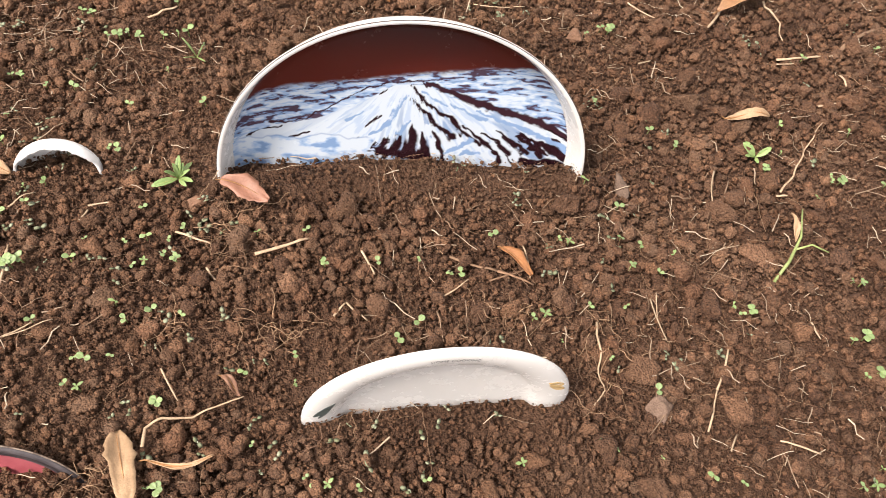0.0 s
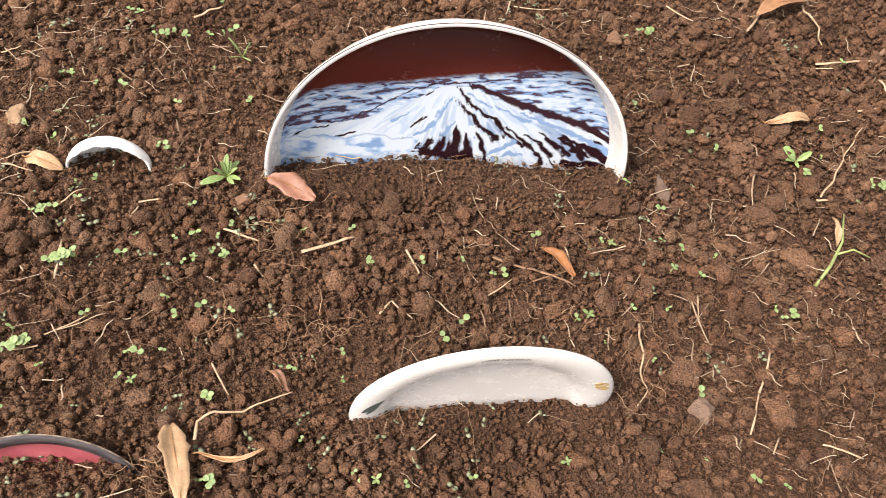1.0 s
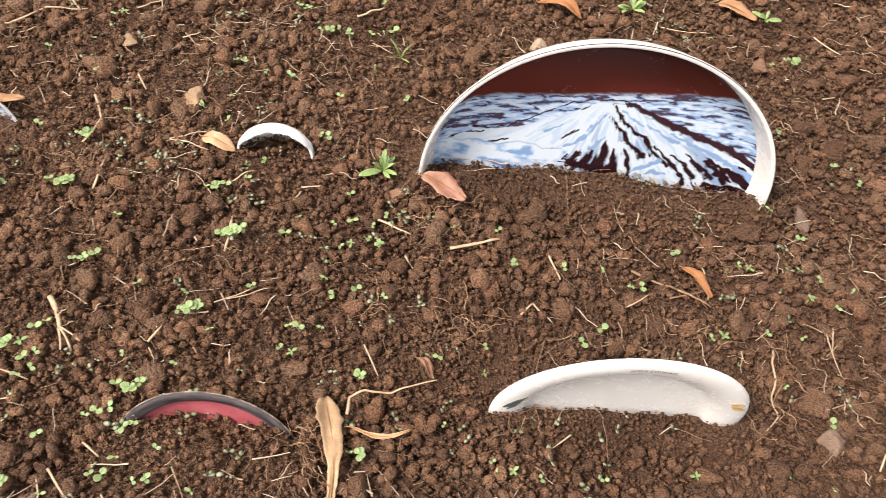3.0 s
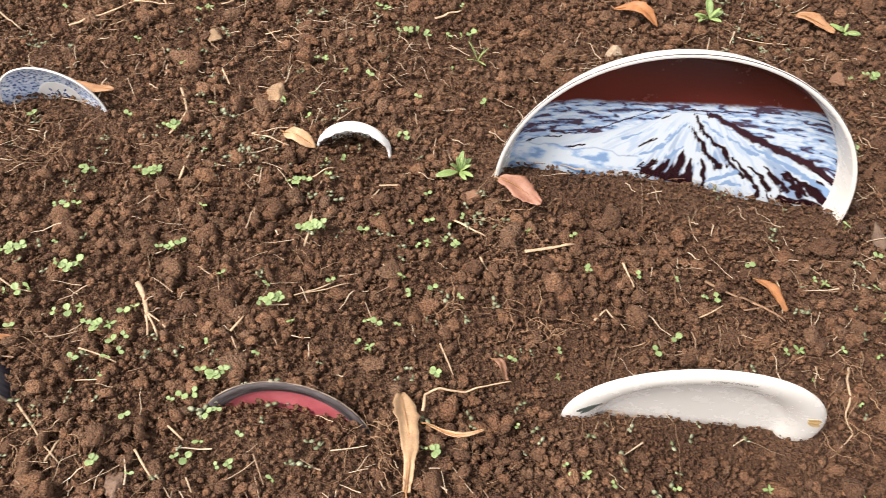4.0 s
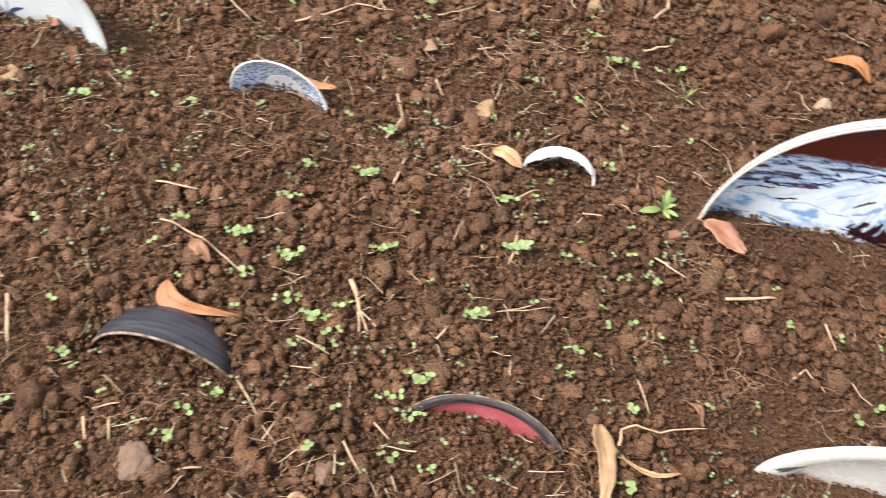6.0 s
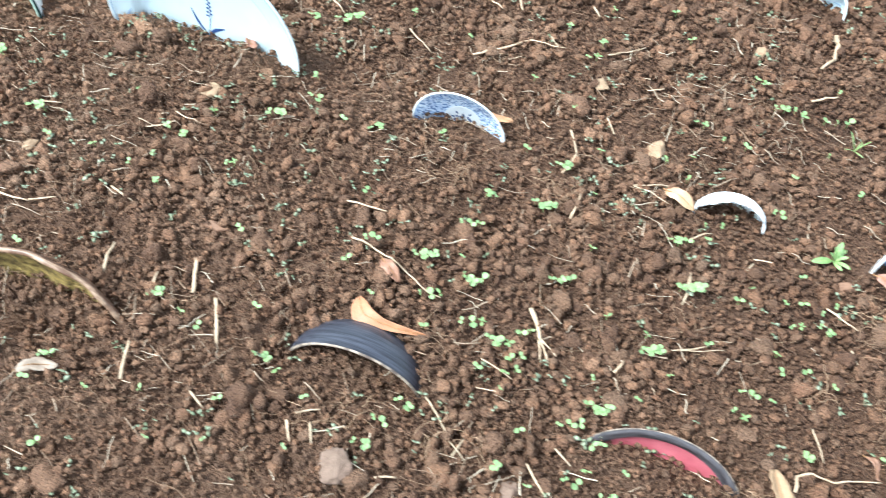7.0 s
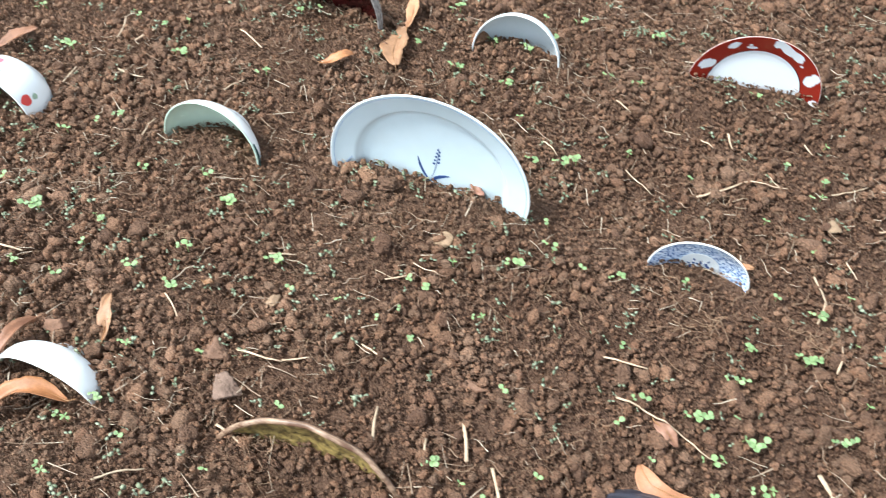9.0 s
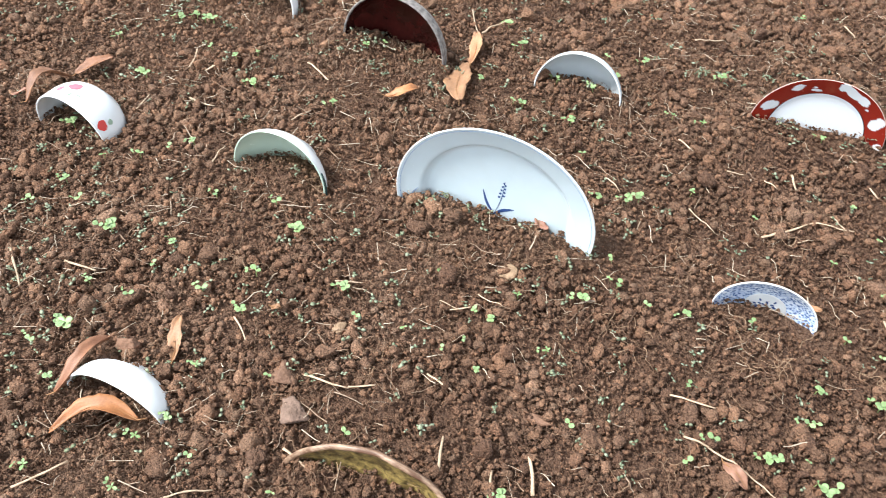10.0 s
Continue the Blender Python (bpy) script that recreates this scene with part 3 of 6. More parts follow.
    snow = dab(snow, black, 0.0010, 0.0039, [(0.021, 0.0215), (0.0242, 0.0062), (0.0306, -0.0123)])
    snow = dab(snow, black, 0.0006, 0.0039, [(-0.0191, 0.0182), (-0.0207, 0.0073), (-0.0274, -0.0059)])
    snow = dab(snow, black, 0.0010, 0.0039, [(-0.0322, 0.005), (-0.0362, -0.0025), (-0.0241, -0.0132)])
    snow = dab(snow, black, 0.0006, 0.0019, [(-0.0456, -0.0084), (-0.0323, -0.0098), (-0.0188, -0.013)])
    snow = dab(snow, black, 0.0006, 0.0010, [(-0.0289, 0.0484), (-0.0364, 0.0395), (-0.0445, 0.0296)])
    snow = dab(snow, black, 0.0010, 0.0006, [(-0.1241, 0.0133), (-0.1152, 0.0154), (-0.1052, 0.0202)])
    snow = dab(snow, black, 0.0013, 0.0006, [(-0.0709, -0.001), (-0.0595, 0.0031), (-0.0451, 0.0118)])
    snow = dab(snow, black, 0.0013, 0.0006, [(-0.1745, 0.0141), (-0.1568, 0.0235), (-0.1368, 0.0295)])
    snow = dab(snow, black, 0.0006, 0.0006, [(-0.0196, 0.0941), (-0.0231, 0.086), (-0.0297, 0.0776)])
    snow = dab(snow, 0.5 * (blue + pale), 0.0010, 0.0023, [(-0.0023, 0.0771), (-0.0082, 0.062), (-0.0148, 0.0464)])
    snow = dab(snow, 0.5 * (blue + pale), 0.0019, 0.0010, [(-0.0148, 0.0464), (-0.02, 0.0341), (-0.0288, 0.0249)])
    snow = dab(snow, 0.5 * (blue + pale), 0.0010, 0.0016, [(-0.0488, 0.0519), (-0.0569, 0.043), (-0.0649, 0.0384)])
    snow = dab(snow, 0.5 * (blue + pale), 0.0010, 0.0019, [(0.005, 0.0412), (-0.0002, 0.0296), (-0.0055, 0.0187)])
    snow = dab(snow, 0.5 * (blue + pale), 0.0006, 0.0016, [(-0.0205, 0.0402), (-0.0288, 0.0249), (-0.0378, 0.0175)])
    snow = dab(snow, 0.5 * (blue + pale), 0.0013, 0.0023, [(0.0802, 0.0555), (0.1128, 0.0393), (0.146, 0.0244)])
    snow = dab(snow, 0.5 * (blue + pale), 0.0023, 0.0026, [(0.146, 0.0244), (0.1728, 0.0116), (0.1963, 0.0002)])
    snow = dab(snow, 0.5 * (blue + pale), 0.0010, 0.0019, [(0.0498, 0.0644), (0.0678, 0.0524), (0.0887, 0.0445)])
    snow = dab(snow, 0.5 * (blue + pale), 0.0013, 0.0010, [(-0.0981, -0.001), (-0.0824, 0.0086), (-0.0661, 0.0056)])
    snow = dab(snow, 0.5 * (blue + pale), 0.0010, 0.0016, [(-0.1495, -0.0065), (-0.1303, 0.0005), (-0.1109, -0.0051)])
    snow = dab(snow, 0.5 * (blue + pale), 0.0029, 0.0026, [(0.053, -0.0087), (0.0663, 0.0012), (0.0768, 0.0108)])
    snow = dab(snow, 0.5 * (blue + pale), 0.0026, 0.0019, [(0.0569, -0.0161), (0.0746, -0.0079), (0.0901, -0.0112)])
    snow = dab(snow, 0.5 * (blue + pale), 0.0010, 0.0016, [(-0.1846, -0.0078), (-0.1685, 0.0019), (-0.1526, 0.0042)])
    snow = dab(snow, 0.5 * (blue + pale), 0.0013, 0.0010, [(0.0156, 0.0836), (0.0297, 0.0719), (0.0437, 0.0625)])
    snow = dab(snow, white, 0.0016, 0.0010, [(0.0603, -0.0122), (0.0691, -0.0034), (0.0764, 0.0016)])
    snow = dab(snow, white, 0.0026, 0.0019, [(0.0266, 0.0333), (0.0329, 0.0111), (0.0412, -0.0205)])
    snow = dab(snow, white, 0.0010, 0.0013, [(0.0504, -0.0183), (0.0563, -0.0123), (0.065, -0.0158)])
    # cloud lapping the foot of the left slope
    puff = g2.fractal(x / 0.016 + 31, y / 0.009, 4)
    shore = 0.012 + 0.016 * (g1.fractal(x / 0.02 + 5, x * 0 + 2, 3) - 0.35)
    lap = ramp(0.002, -0.001, y - shore) * ramp(0.003, -0.003, x + 0.035 - 0.05 * (g4.fractal(x / 0.012, y / 0.008, 3) - 0.5))
    soft = blend(white, pale, ramp(0.58, 0.42, puff))
    soft = blend(soft, blue, 0.6 * ramp(0.42, 0.34, puff))
    soft = blend(soft, blue, 0.6 * ramp(0.0025, 0.0, np.abs(y - shore)))
    snow = blend(snow, soft, lap)
    col = blend(col, snow, inside)
    # dark ridges against the cloud
    col = dab(col, dusk * 0.6, 0.0043, 0.0032, [(0.047, 0.0826), (0.0747, 0.0688), (0.113, 0.0542)], 0.4)
    col = dab(col, dusk * 0.6, 0.0053, 0.0026, [(0.113, 0.0542), (0.1523, 0.0409), (0.1944, 0.0207)], 0.4)
    col = dab(col, dusk * 0.6, 0.0019, 0.0026, [(0.0179, 0.0942), (0.0303, 0.09), (0.047, 0.0826)], 0.4)
    col = dab(col, dusk * 0.7, 0.0009, 0.0006, [(-0.1492, 0.0359), (-0.1306, 0.0349), (-0.1089, 0.0401)], 0.4)
    col = dab(col, dusk * 0.7, 0.0009, 0.0006, [(-0.1089, 0.0401), (-0.0757, 0.0641), (-0.0434, 0.0867)], 0.4)
    col = dab(col, dusk * 0.7, 0.0009, 0.0006, [(-0.0434, 0.0867), (-0.024, 0.0955), (0.0169, 0.0974)], 0.4)
    return col


def painted_grid(name, x0, x1, y0, y1, step, radius, z, colour):
    """A painted face trimmed to a circle, z giving its height by radius, with a colour at each point."""
    xs, ys = np.arange(x0, x1, step), np.arange(y0, y1, step)
    gx, gy = np.meshgrid(xs, ys)
    n, m = len(xs), len(ys)
    idx = np.arange(n * m).reshape(m, n)
    quads = np.stack([idx[:-1, :-1], idx[:-1, 1:], idx[1:, 1:], idx[1:, :-1]], -1).reshape(-1, 4)
    inside = (np.hypot(gx, gy) < radius).ravel()
    quads = quads[inside[quads].all(1)]
    used = np.unique(quads)
    back = np.zeros(n * m, int)
    back[used] = np.arange(len(used))
    pts = np.stack([gx.ravel(), gy.ravel(), z(np.hypot(gx, gy)).ravel()], -1)[used]
    me = raw_mesh(name, pts, back[quads])
    col = np.ones((len(used), 4), np.float32)
    col[:, :3] = colour(gx, gy).reshape(-1, 3)[used]
    me.color_attributes.new("paint", "FLOAT_COLOR", "POINT").data.foreach_set("color", col.ravel())
    return me


def patch(points, z, lift=0.0004):
    """A thin raised print from an outline in the dish's plane; z(x, y) gives the surface."""
    bm = bmesh.new()
    top = [bm.verts.new((x, y, z(x, y) + lift)) for x, y in points]
    bottom = [bm.verts.new((x, y, z(x, y) - lift)) for x, y in points]
    bm.faces.new(top)
    n = len(points)
    for i in range(n):
        j = (i + 1) % n
        bm.faces.new((top[i], bottom[i], bottom[j], top[j]))
    bmesh.ops.recalc_face_normals(bm, faces=bm.faces)
    return bm


def blade_outline(x0, y0, x1, y1, width, bend=0.0, n=8):
    """A leaf-shaped outline from one point to another."""
    d = Vector((x1 - x0, y1 - y0))
    side = Vector((-d.y, d.x)).normalized()
    up, down = [], []
    for k in range(n + 1):
        s = k / n
        mid = Vector((x0, y0)) + d * s + side * bend * math.sin(math.pi * s)
        w = width / 2 * math.sin(math.pi * min(s * 0.94 + 0.03, 1)) ** 0.8
        up.append(tuple(mid + side * w))
        down.append(tuple(mid - side * w))
    return up + down[::-1]


def blob_outline(x, y, rx, ry, turn=0.0, seed=0, uneven=0.25, n=22):
    rng = random.Random(seed)
    ph = [rng.random() * 6.28 for _ in range(4)]
    out = []
    for k in range(n):
        a = 2 * math.pi * k / n
        r = 1 + uneven * (0.6 * math.sin(2 * a + ph[0]) + 0.5 * math.sin(3 * a + ph[1]) + 0.35 * math.sin(5 * a + ph[2]))
        p, q = rx * r * math.cos(a), ry * r * math.sin(a)
        c, s = math.cos(turn), math.sin(turn)
        out.append((x + c * p - s * q, y + s * p + c * q))
    return out


def ring(radius, z, thick, segs=160):
    """A thin hoop."""
    return lathe([(radius + thick * math.cos(a), z + thick * math.sin(a)) for a in np.linspace(0, 2 * math.pi, 9)], segs)


def height_on(profile):
    """The surface of a turned dish seen from its mouth, by distance from its axis."""
    rs, zs = [p[0] for p in profile], [p[1] for p in profile]
    return lambda x, y: float(np.interp(math.hypot(x, y), rs, zs))


def build_tray():
    ob = thing("lacquer_tray", facing(0.257, 0.695, 0.0085, -0.4, 8.0), "large round tray painted with a snowy mountain, half buried", "tray")
    wall = [(0, -0.0335), (0.176, -0.0335), (0.184, -0.0322), (0.1912, -0.0268), (0.1925, -0.0240), (0.1955, -0.0140), (0.2010, -0.0004), (0.2018, 0.0008), (0.2058, 0.0008), (0.2066, 0.0), (0.2060, -0.0025),
            (0.1975, -0.0130), (0.1942, -0.0240), (0.1925, -0.0282), (0.186, -0.0340), (0.176, -0.0355), (0, -0.0355)]
    part("tray_body", lathe(wall, 200), CREAM_WHITE, ob, "white lacquered tray wall and lip")
    part("edge_line", ring(0.2061, 0.0005, 0.0005, 200), BROWN_LINE, ob, "thin dark brown line round the lip")
    part("painted_floor", painted_grid("painted_floor", -0.193, 0.193, -0.050, 0.193, 0.0009, 0.1912, lambda r: -0.0328 + 0.0070 * np.clip((r - 0.176) / 0.0155, 0, 1) ** 2, fuji), PAINTED, ob,
         "snow-capped mountain above blue and white clouds, dark red sky", smooth=False)


def build_home_plate():
    ob = thing("dinner_plate", facing(0.273, 0.420, 0.003, 2.6, 0.2), "cream-white plate with a wide rounded rim, lettered, half buried in soil", "plate")
    front = [(0, -0.0070), (0.082, -0.0070), (0.0885, -0.0058), (0.0925, -0.0028), (0.098, 0.0006), (0.106, 0.0032), (0.114, 0.0042), (0.121, 0.0036), (0.1258, 0.0018), (0.1280, -0.0002)]
    back = [(0.1274, -0.0016), (0.1225, -0.0036), (0.105, -0.0105), (0.09, -0.0150), (0.075, -0.0170), (0, -0.0170)]
    part("plate_body", lathe(front + back, 160), CREAM_WHITE, ob)
    z = height_on(front)
    text = bpy.data.curves.new("lettering", "FONT")
    text.body, text.size, text.align_x, text.extrude = "HOME COOKING", 0.0058, "CENTER", 0.0
    text.space_character = 1.08
    temp = new("lettering", text)
    bpy.context.view_layer.update()
    me = bpy.data.meshes.new_from_object(temp.evaluated_get(bpy.context.evaluated_depsgraph_get()))
    bpy.data.objects.remove(temp)
    for v in me.vertices:
        r, a = 0.1120 + v.co.y, math.pi / 2 - 0.035 - v.co.x * 0.86 / 0.109
        x, y = r * math.cos(a), r * math.sin(a)
        v.co = (x, y, z(x, y) + 0.0004)
    me.materials.clear()
    part("lettering", me, INK, ob, "small dark grey capitals on the rim", smooth=False)
    part("leaf_print", patch(blade_outline(-0.1165, 0.014, -0.0965, 0.037, 0.0075), z, 0.0005), LEAF_PRINT, ob, "dark grey-green leaf print", smooth=False)
    part("leaf_print", patch(blade_outline(-0.112, 0.010, -0.101, 0.026, 0.0045), z, 0.0005), LEAF_PRINT, ob, "dark grey-green leaf print", smooth=False)
    part("wheat_print", patch(blade_outline(0.099, 0.051, 0.1150, 0.044, 0.008), z, 0.0005), TAN_PRINT, ob, "tan ear print", smooth=False)
    part("wheat_print", patch(blade_outline(0.101, 0.045, 0.1175, 0.035, 0.007), z, 0.0005), TAN_PRINT, ob, "tan ear print", smooth=False)


def build_blue_plate():
    ob = thing("serving_plate", facing(-0.872, 0.709, 0.020, 2.3, 1.6), "pale blue-white round plate with a painted blue flower, half buried", "plate")
    front = [(0, -0.0190), (0.101, -0.0190), (0.1065, -0.0180), (0.1105, -0.0125), (0.1125, -0.0104), (0.116, -0.0092), (0.130, -0.0056), (0.1405, -0.0016), (0.1440, 0.0002), (0.1458, 0.0003)]
    back = [(0.1464, -0.0012), (0.1450, -0.0035), (0.130, -0.0110), (0.110, -0.0190), (0.092, -0.0250), (0.090, -0.0290), (0.086, -0.0290), (0.084, -0.0240), (0, -0.0240)]
    part("plate_body", lathe(front + back, 180), PALE_BLUE, ob)
    part("lip", ring(0.1452, -0.0004, 0.0012, 180), WHITE, ob, "bare white lip")
    part("blue_line", ring(0.1412, -0.00115, 0.00045, 180), BLUE_LINE, ob, "fine grey-blue line inside the lip")
    z = height_on(front)
    for k, (a, b, c, d, w, bend) in enumerate(((-0.003, -0.018, -0.0215, 0.024, 0.0040, 0.003), (-0.003, -0.018, 0.026, 0.0005, 0.0055, 0.003), (-0.003, -0.018, 0.0085, 0.049, 0.0010, -0.003))):
        part(("leaf_stroke", "leaf_stroke", "stalk_stroke")[k], patch(blade_outline(a, b, c, d, w, bend), z), COBALT, ob, "cobalt blue brush stroke", smooth=False)
    for k in range(9):
        s = 0.028 + 0.0034 * k
        x, y = 0.0020 + 0.12 * s + (0.0034 if k % 2 else -0.0030) * (1 - k / 14), s - 0.010
        part("berry_dab", patch(blob_outline(x, y, 0.0021 - 0.0001 * k, 0.0018, 0, k, 0.1, 10), z), COBALT, ob, "cobalt blue dab", smooth=False)
    part("leaf_stroke", patch(blade_outline(-0.128, -0.018, -0.116, 0.000, 0.0022), z), BLUE_LINE, ob, "faint blue stroke", smooth=False)


def red_white(x, y):
    """Brick-red rim with spared white blotches round a white middle."""
    g = Grain(31)
    r = np.hypot(x, y) + 0.0006 * (g.fractal(x / 0.01, y / 0.01, 2) - 0.5)
    red, white = np.array([0.22, 0.018, 0.010]), np.array([0.74, 0.745, 0.75])
    k = ramp(0.0716, 0.0722, r)
    spots = ((-0.0790, 0.0330, 0.0135, 0.0095, 0.4), (-0.0490, 0.0765, 0.0095, 0.0060, 0.9), (-0.0225, 0.0765, 0.0075, 0.0030, 0.1), (-0.0260, 0.0815, 0.0030, 0.0022, 0.0),
             (0.0130, 0.0935, 0.0075, 0.0085, 0.0), (0.0300, 0.0855, 0.0190, 0.0088, -0.55), (0.0480, 0.0760, 0.0110, 0.0075, -0.7), (0.0795, 0.0430, 0.0095, 0.0130, -0.4),
             (0.0570, 0.0620, 0.0028, 0.0016, 0.0), (0.0960, 0.0030, 0.0065, 0.0075, 0.0), (0.0800, 0.0020, 0.0024, 0.0026, 0.0), (-0.0925, -0.0080, 0.0060, 0.0045, 0.3), (-0.085, -0.03, 0.010, 0.008, 0.2))
    for sx, sy, rx, ry, turn in spots:
        c, s = math.cos(turn), math.sin(turn)
        u, v = ((x - sx) * c + (y - sy) * s) / rx, ((y - sy) * c - (x - sx) * s) / ry
        a = np.arctan2(v, u)
        d = np.hypot(u, v) + 0.28 * (g.fractal(np.cos(a) * 1.3 + sx * 900, np.sin(a) * 1.3 + sy * 700, 2) - 0.5) * 2
        k = k * ramp(0.93, 1.02, d)
    line = ramp(0.0012, 0.0004, np.abs(r - 0.0722)) * ramp(0.35, 0.55, g.at(np.arctan2(y, x) * 2.5 + 8, r * 0))
    col = white + (red - white) * k[..., None]
    return col * (1 - 0.85 * line[..., None])


def build_red_plate():
    ob = thing("side_plate", facing(-0.478, 1.121, -0.014, 3.8, 2.6), "white plate with a red rim blotched white, half buried in soil", "plate")
    n, rings = 240, 70
    front = [(0.0005, -0.0115), (0.066, -0.0115), (0.072, -0.0095), (0.078, -0.0072), (0.100, -0.0006), (0.1022, 0.0002), (0.1029, -0.0004)]
    rs = np.concatenate([[0.0005, 0.03, 0.055], np.linspace(0.066, 0.1029, rings)])
    fine = [(float(r), float(np.interp(r, [p[0] for p in front], [p[1] for p in front]))) for r in rs]
    me = lathe([(0, -0.0115)] + fine, n)
    co = np.empty(len(me.vertices) * 3)
    me.vertices.foreach_get("co", co)
    co = co.reshape(-1, 3)
    col = np.ones((len(co), 4), np.float32)
    col[:, :3] = red_white(co[:, 0], co[:, 1])
    me.color_attributes.new("paint", "FLOAT_COLOR", "POINT").data.foreach_set("color", col.ravel())
    part("painted_face", me, RED_PAINTED, ob, "red rim with white blotches and a white middle")
    part("plate_back", lathe([(0.1029, -0.0004), (0.1024, -0.0022), (0.09, -0.0075), (0.07, -0.0160), (0, -0.0165)], n), WHITE, ob)
    part("lip", ring(0.1027, -0.0006, 0.0007, n), glaze_material("pinkish_lip", (0.60, 0.42, 0.36), 0.3, 0.1), ob, "thin pale pink lip")


def build_blue_dish():
    ob = thing("small_dish", facing(-0.490, 0.715, -0.010, 0.7, 2.1), "small blue-and-white dish patterned with dark blue dabs, half buried", "dish")
    front = [(0, -0.0200), (0.025, -0.0200), (0.029, -0.0188), (0.045, -0.0125), (0.058, -0.0045), (0.0645, -0.0004), (0.0655, 0.0002)]
    back = [(0.0660, -0.0008), (0.0650, -0.0025), (0.050, -0.0140), (0.035, -0.0225), (0.033, -0.0280), (0.030, -0.0280), (0.029, -0.0240), (0, -0.0240)]
    part("dish_inside", lathe(front, 128), BLUE_DABS, ob, "pale blue glaze with dark blue dabs")
    part("dish_back", lathe([front[-1]] + back, 128), WHITE, ob)
    part("lip", ring(0.0653, -0.0003, 0.0012, 128), WHITE, ob, "white lip")
    part("medallion", lathe([(0, -0.0194), (0.0235, -0.0194), (0.0262, -0.0190), (0.0268, -0.0196)], 96), WHITE, ob, "white middle disc")
    rng = random.Random(9)
    for k in range(16):
        a, r = rng.random() * 6.28, 0.015 * rng.random() ** 0.5
        part("blue_dab", patch(blob_outline(r * math.cos(a), 0.004 + r * math.sin(a), 0.0022, 0.0013, a, k, 0.2, 9), lambda x, y: -0.0193), COBALT, ob, "cobalt dab", smooth=False)


def bowl_parts(ob, radius, depth, thick, inside, outside, lip=None, power=2.2, segs=128, wobble=None, names=("bowl_inside", "bowl_wall", "lip")):
    """A bowl as its inner face, its outer wall with a foot, and its lip."""
    inner = [(r, z) for r, z in dome(radius - thick, depth - thick, power, 14)]
    outer = dome(radius, depth, power, 14)
    foot = radius * 0.42
    outer = [p for p in outer if p[0] > foot] + [(foot, -depth - 0.004), (foot * 0.86, -depth - 0.004), (foot * 0.84, -depth), (0, -depth)]
    mid = radius - thick / 2
    part(names[0], lathe(inner, segs, wobble), inside, ob)
    part(names[1], lathe(outer, segs, wobble), outside, ob)
    curve = [(mid + thick / 2 * 1.06 * math.cos(a), thick * 0.55 * math.sin(a)) for a in np.linspace(-0.35, math.pi + 0.35, 10)]
    part(names[2], lathe(curve, segs, wobble), lip or outside, ob)


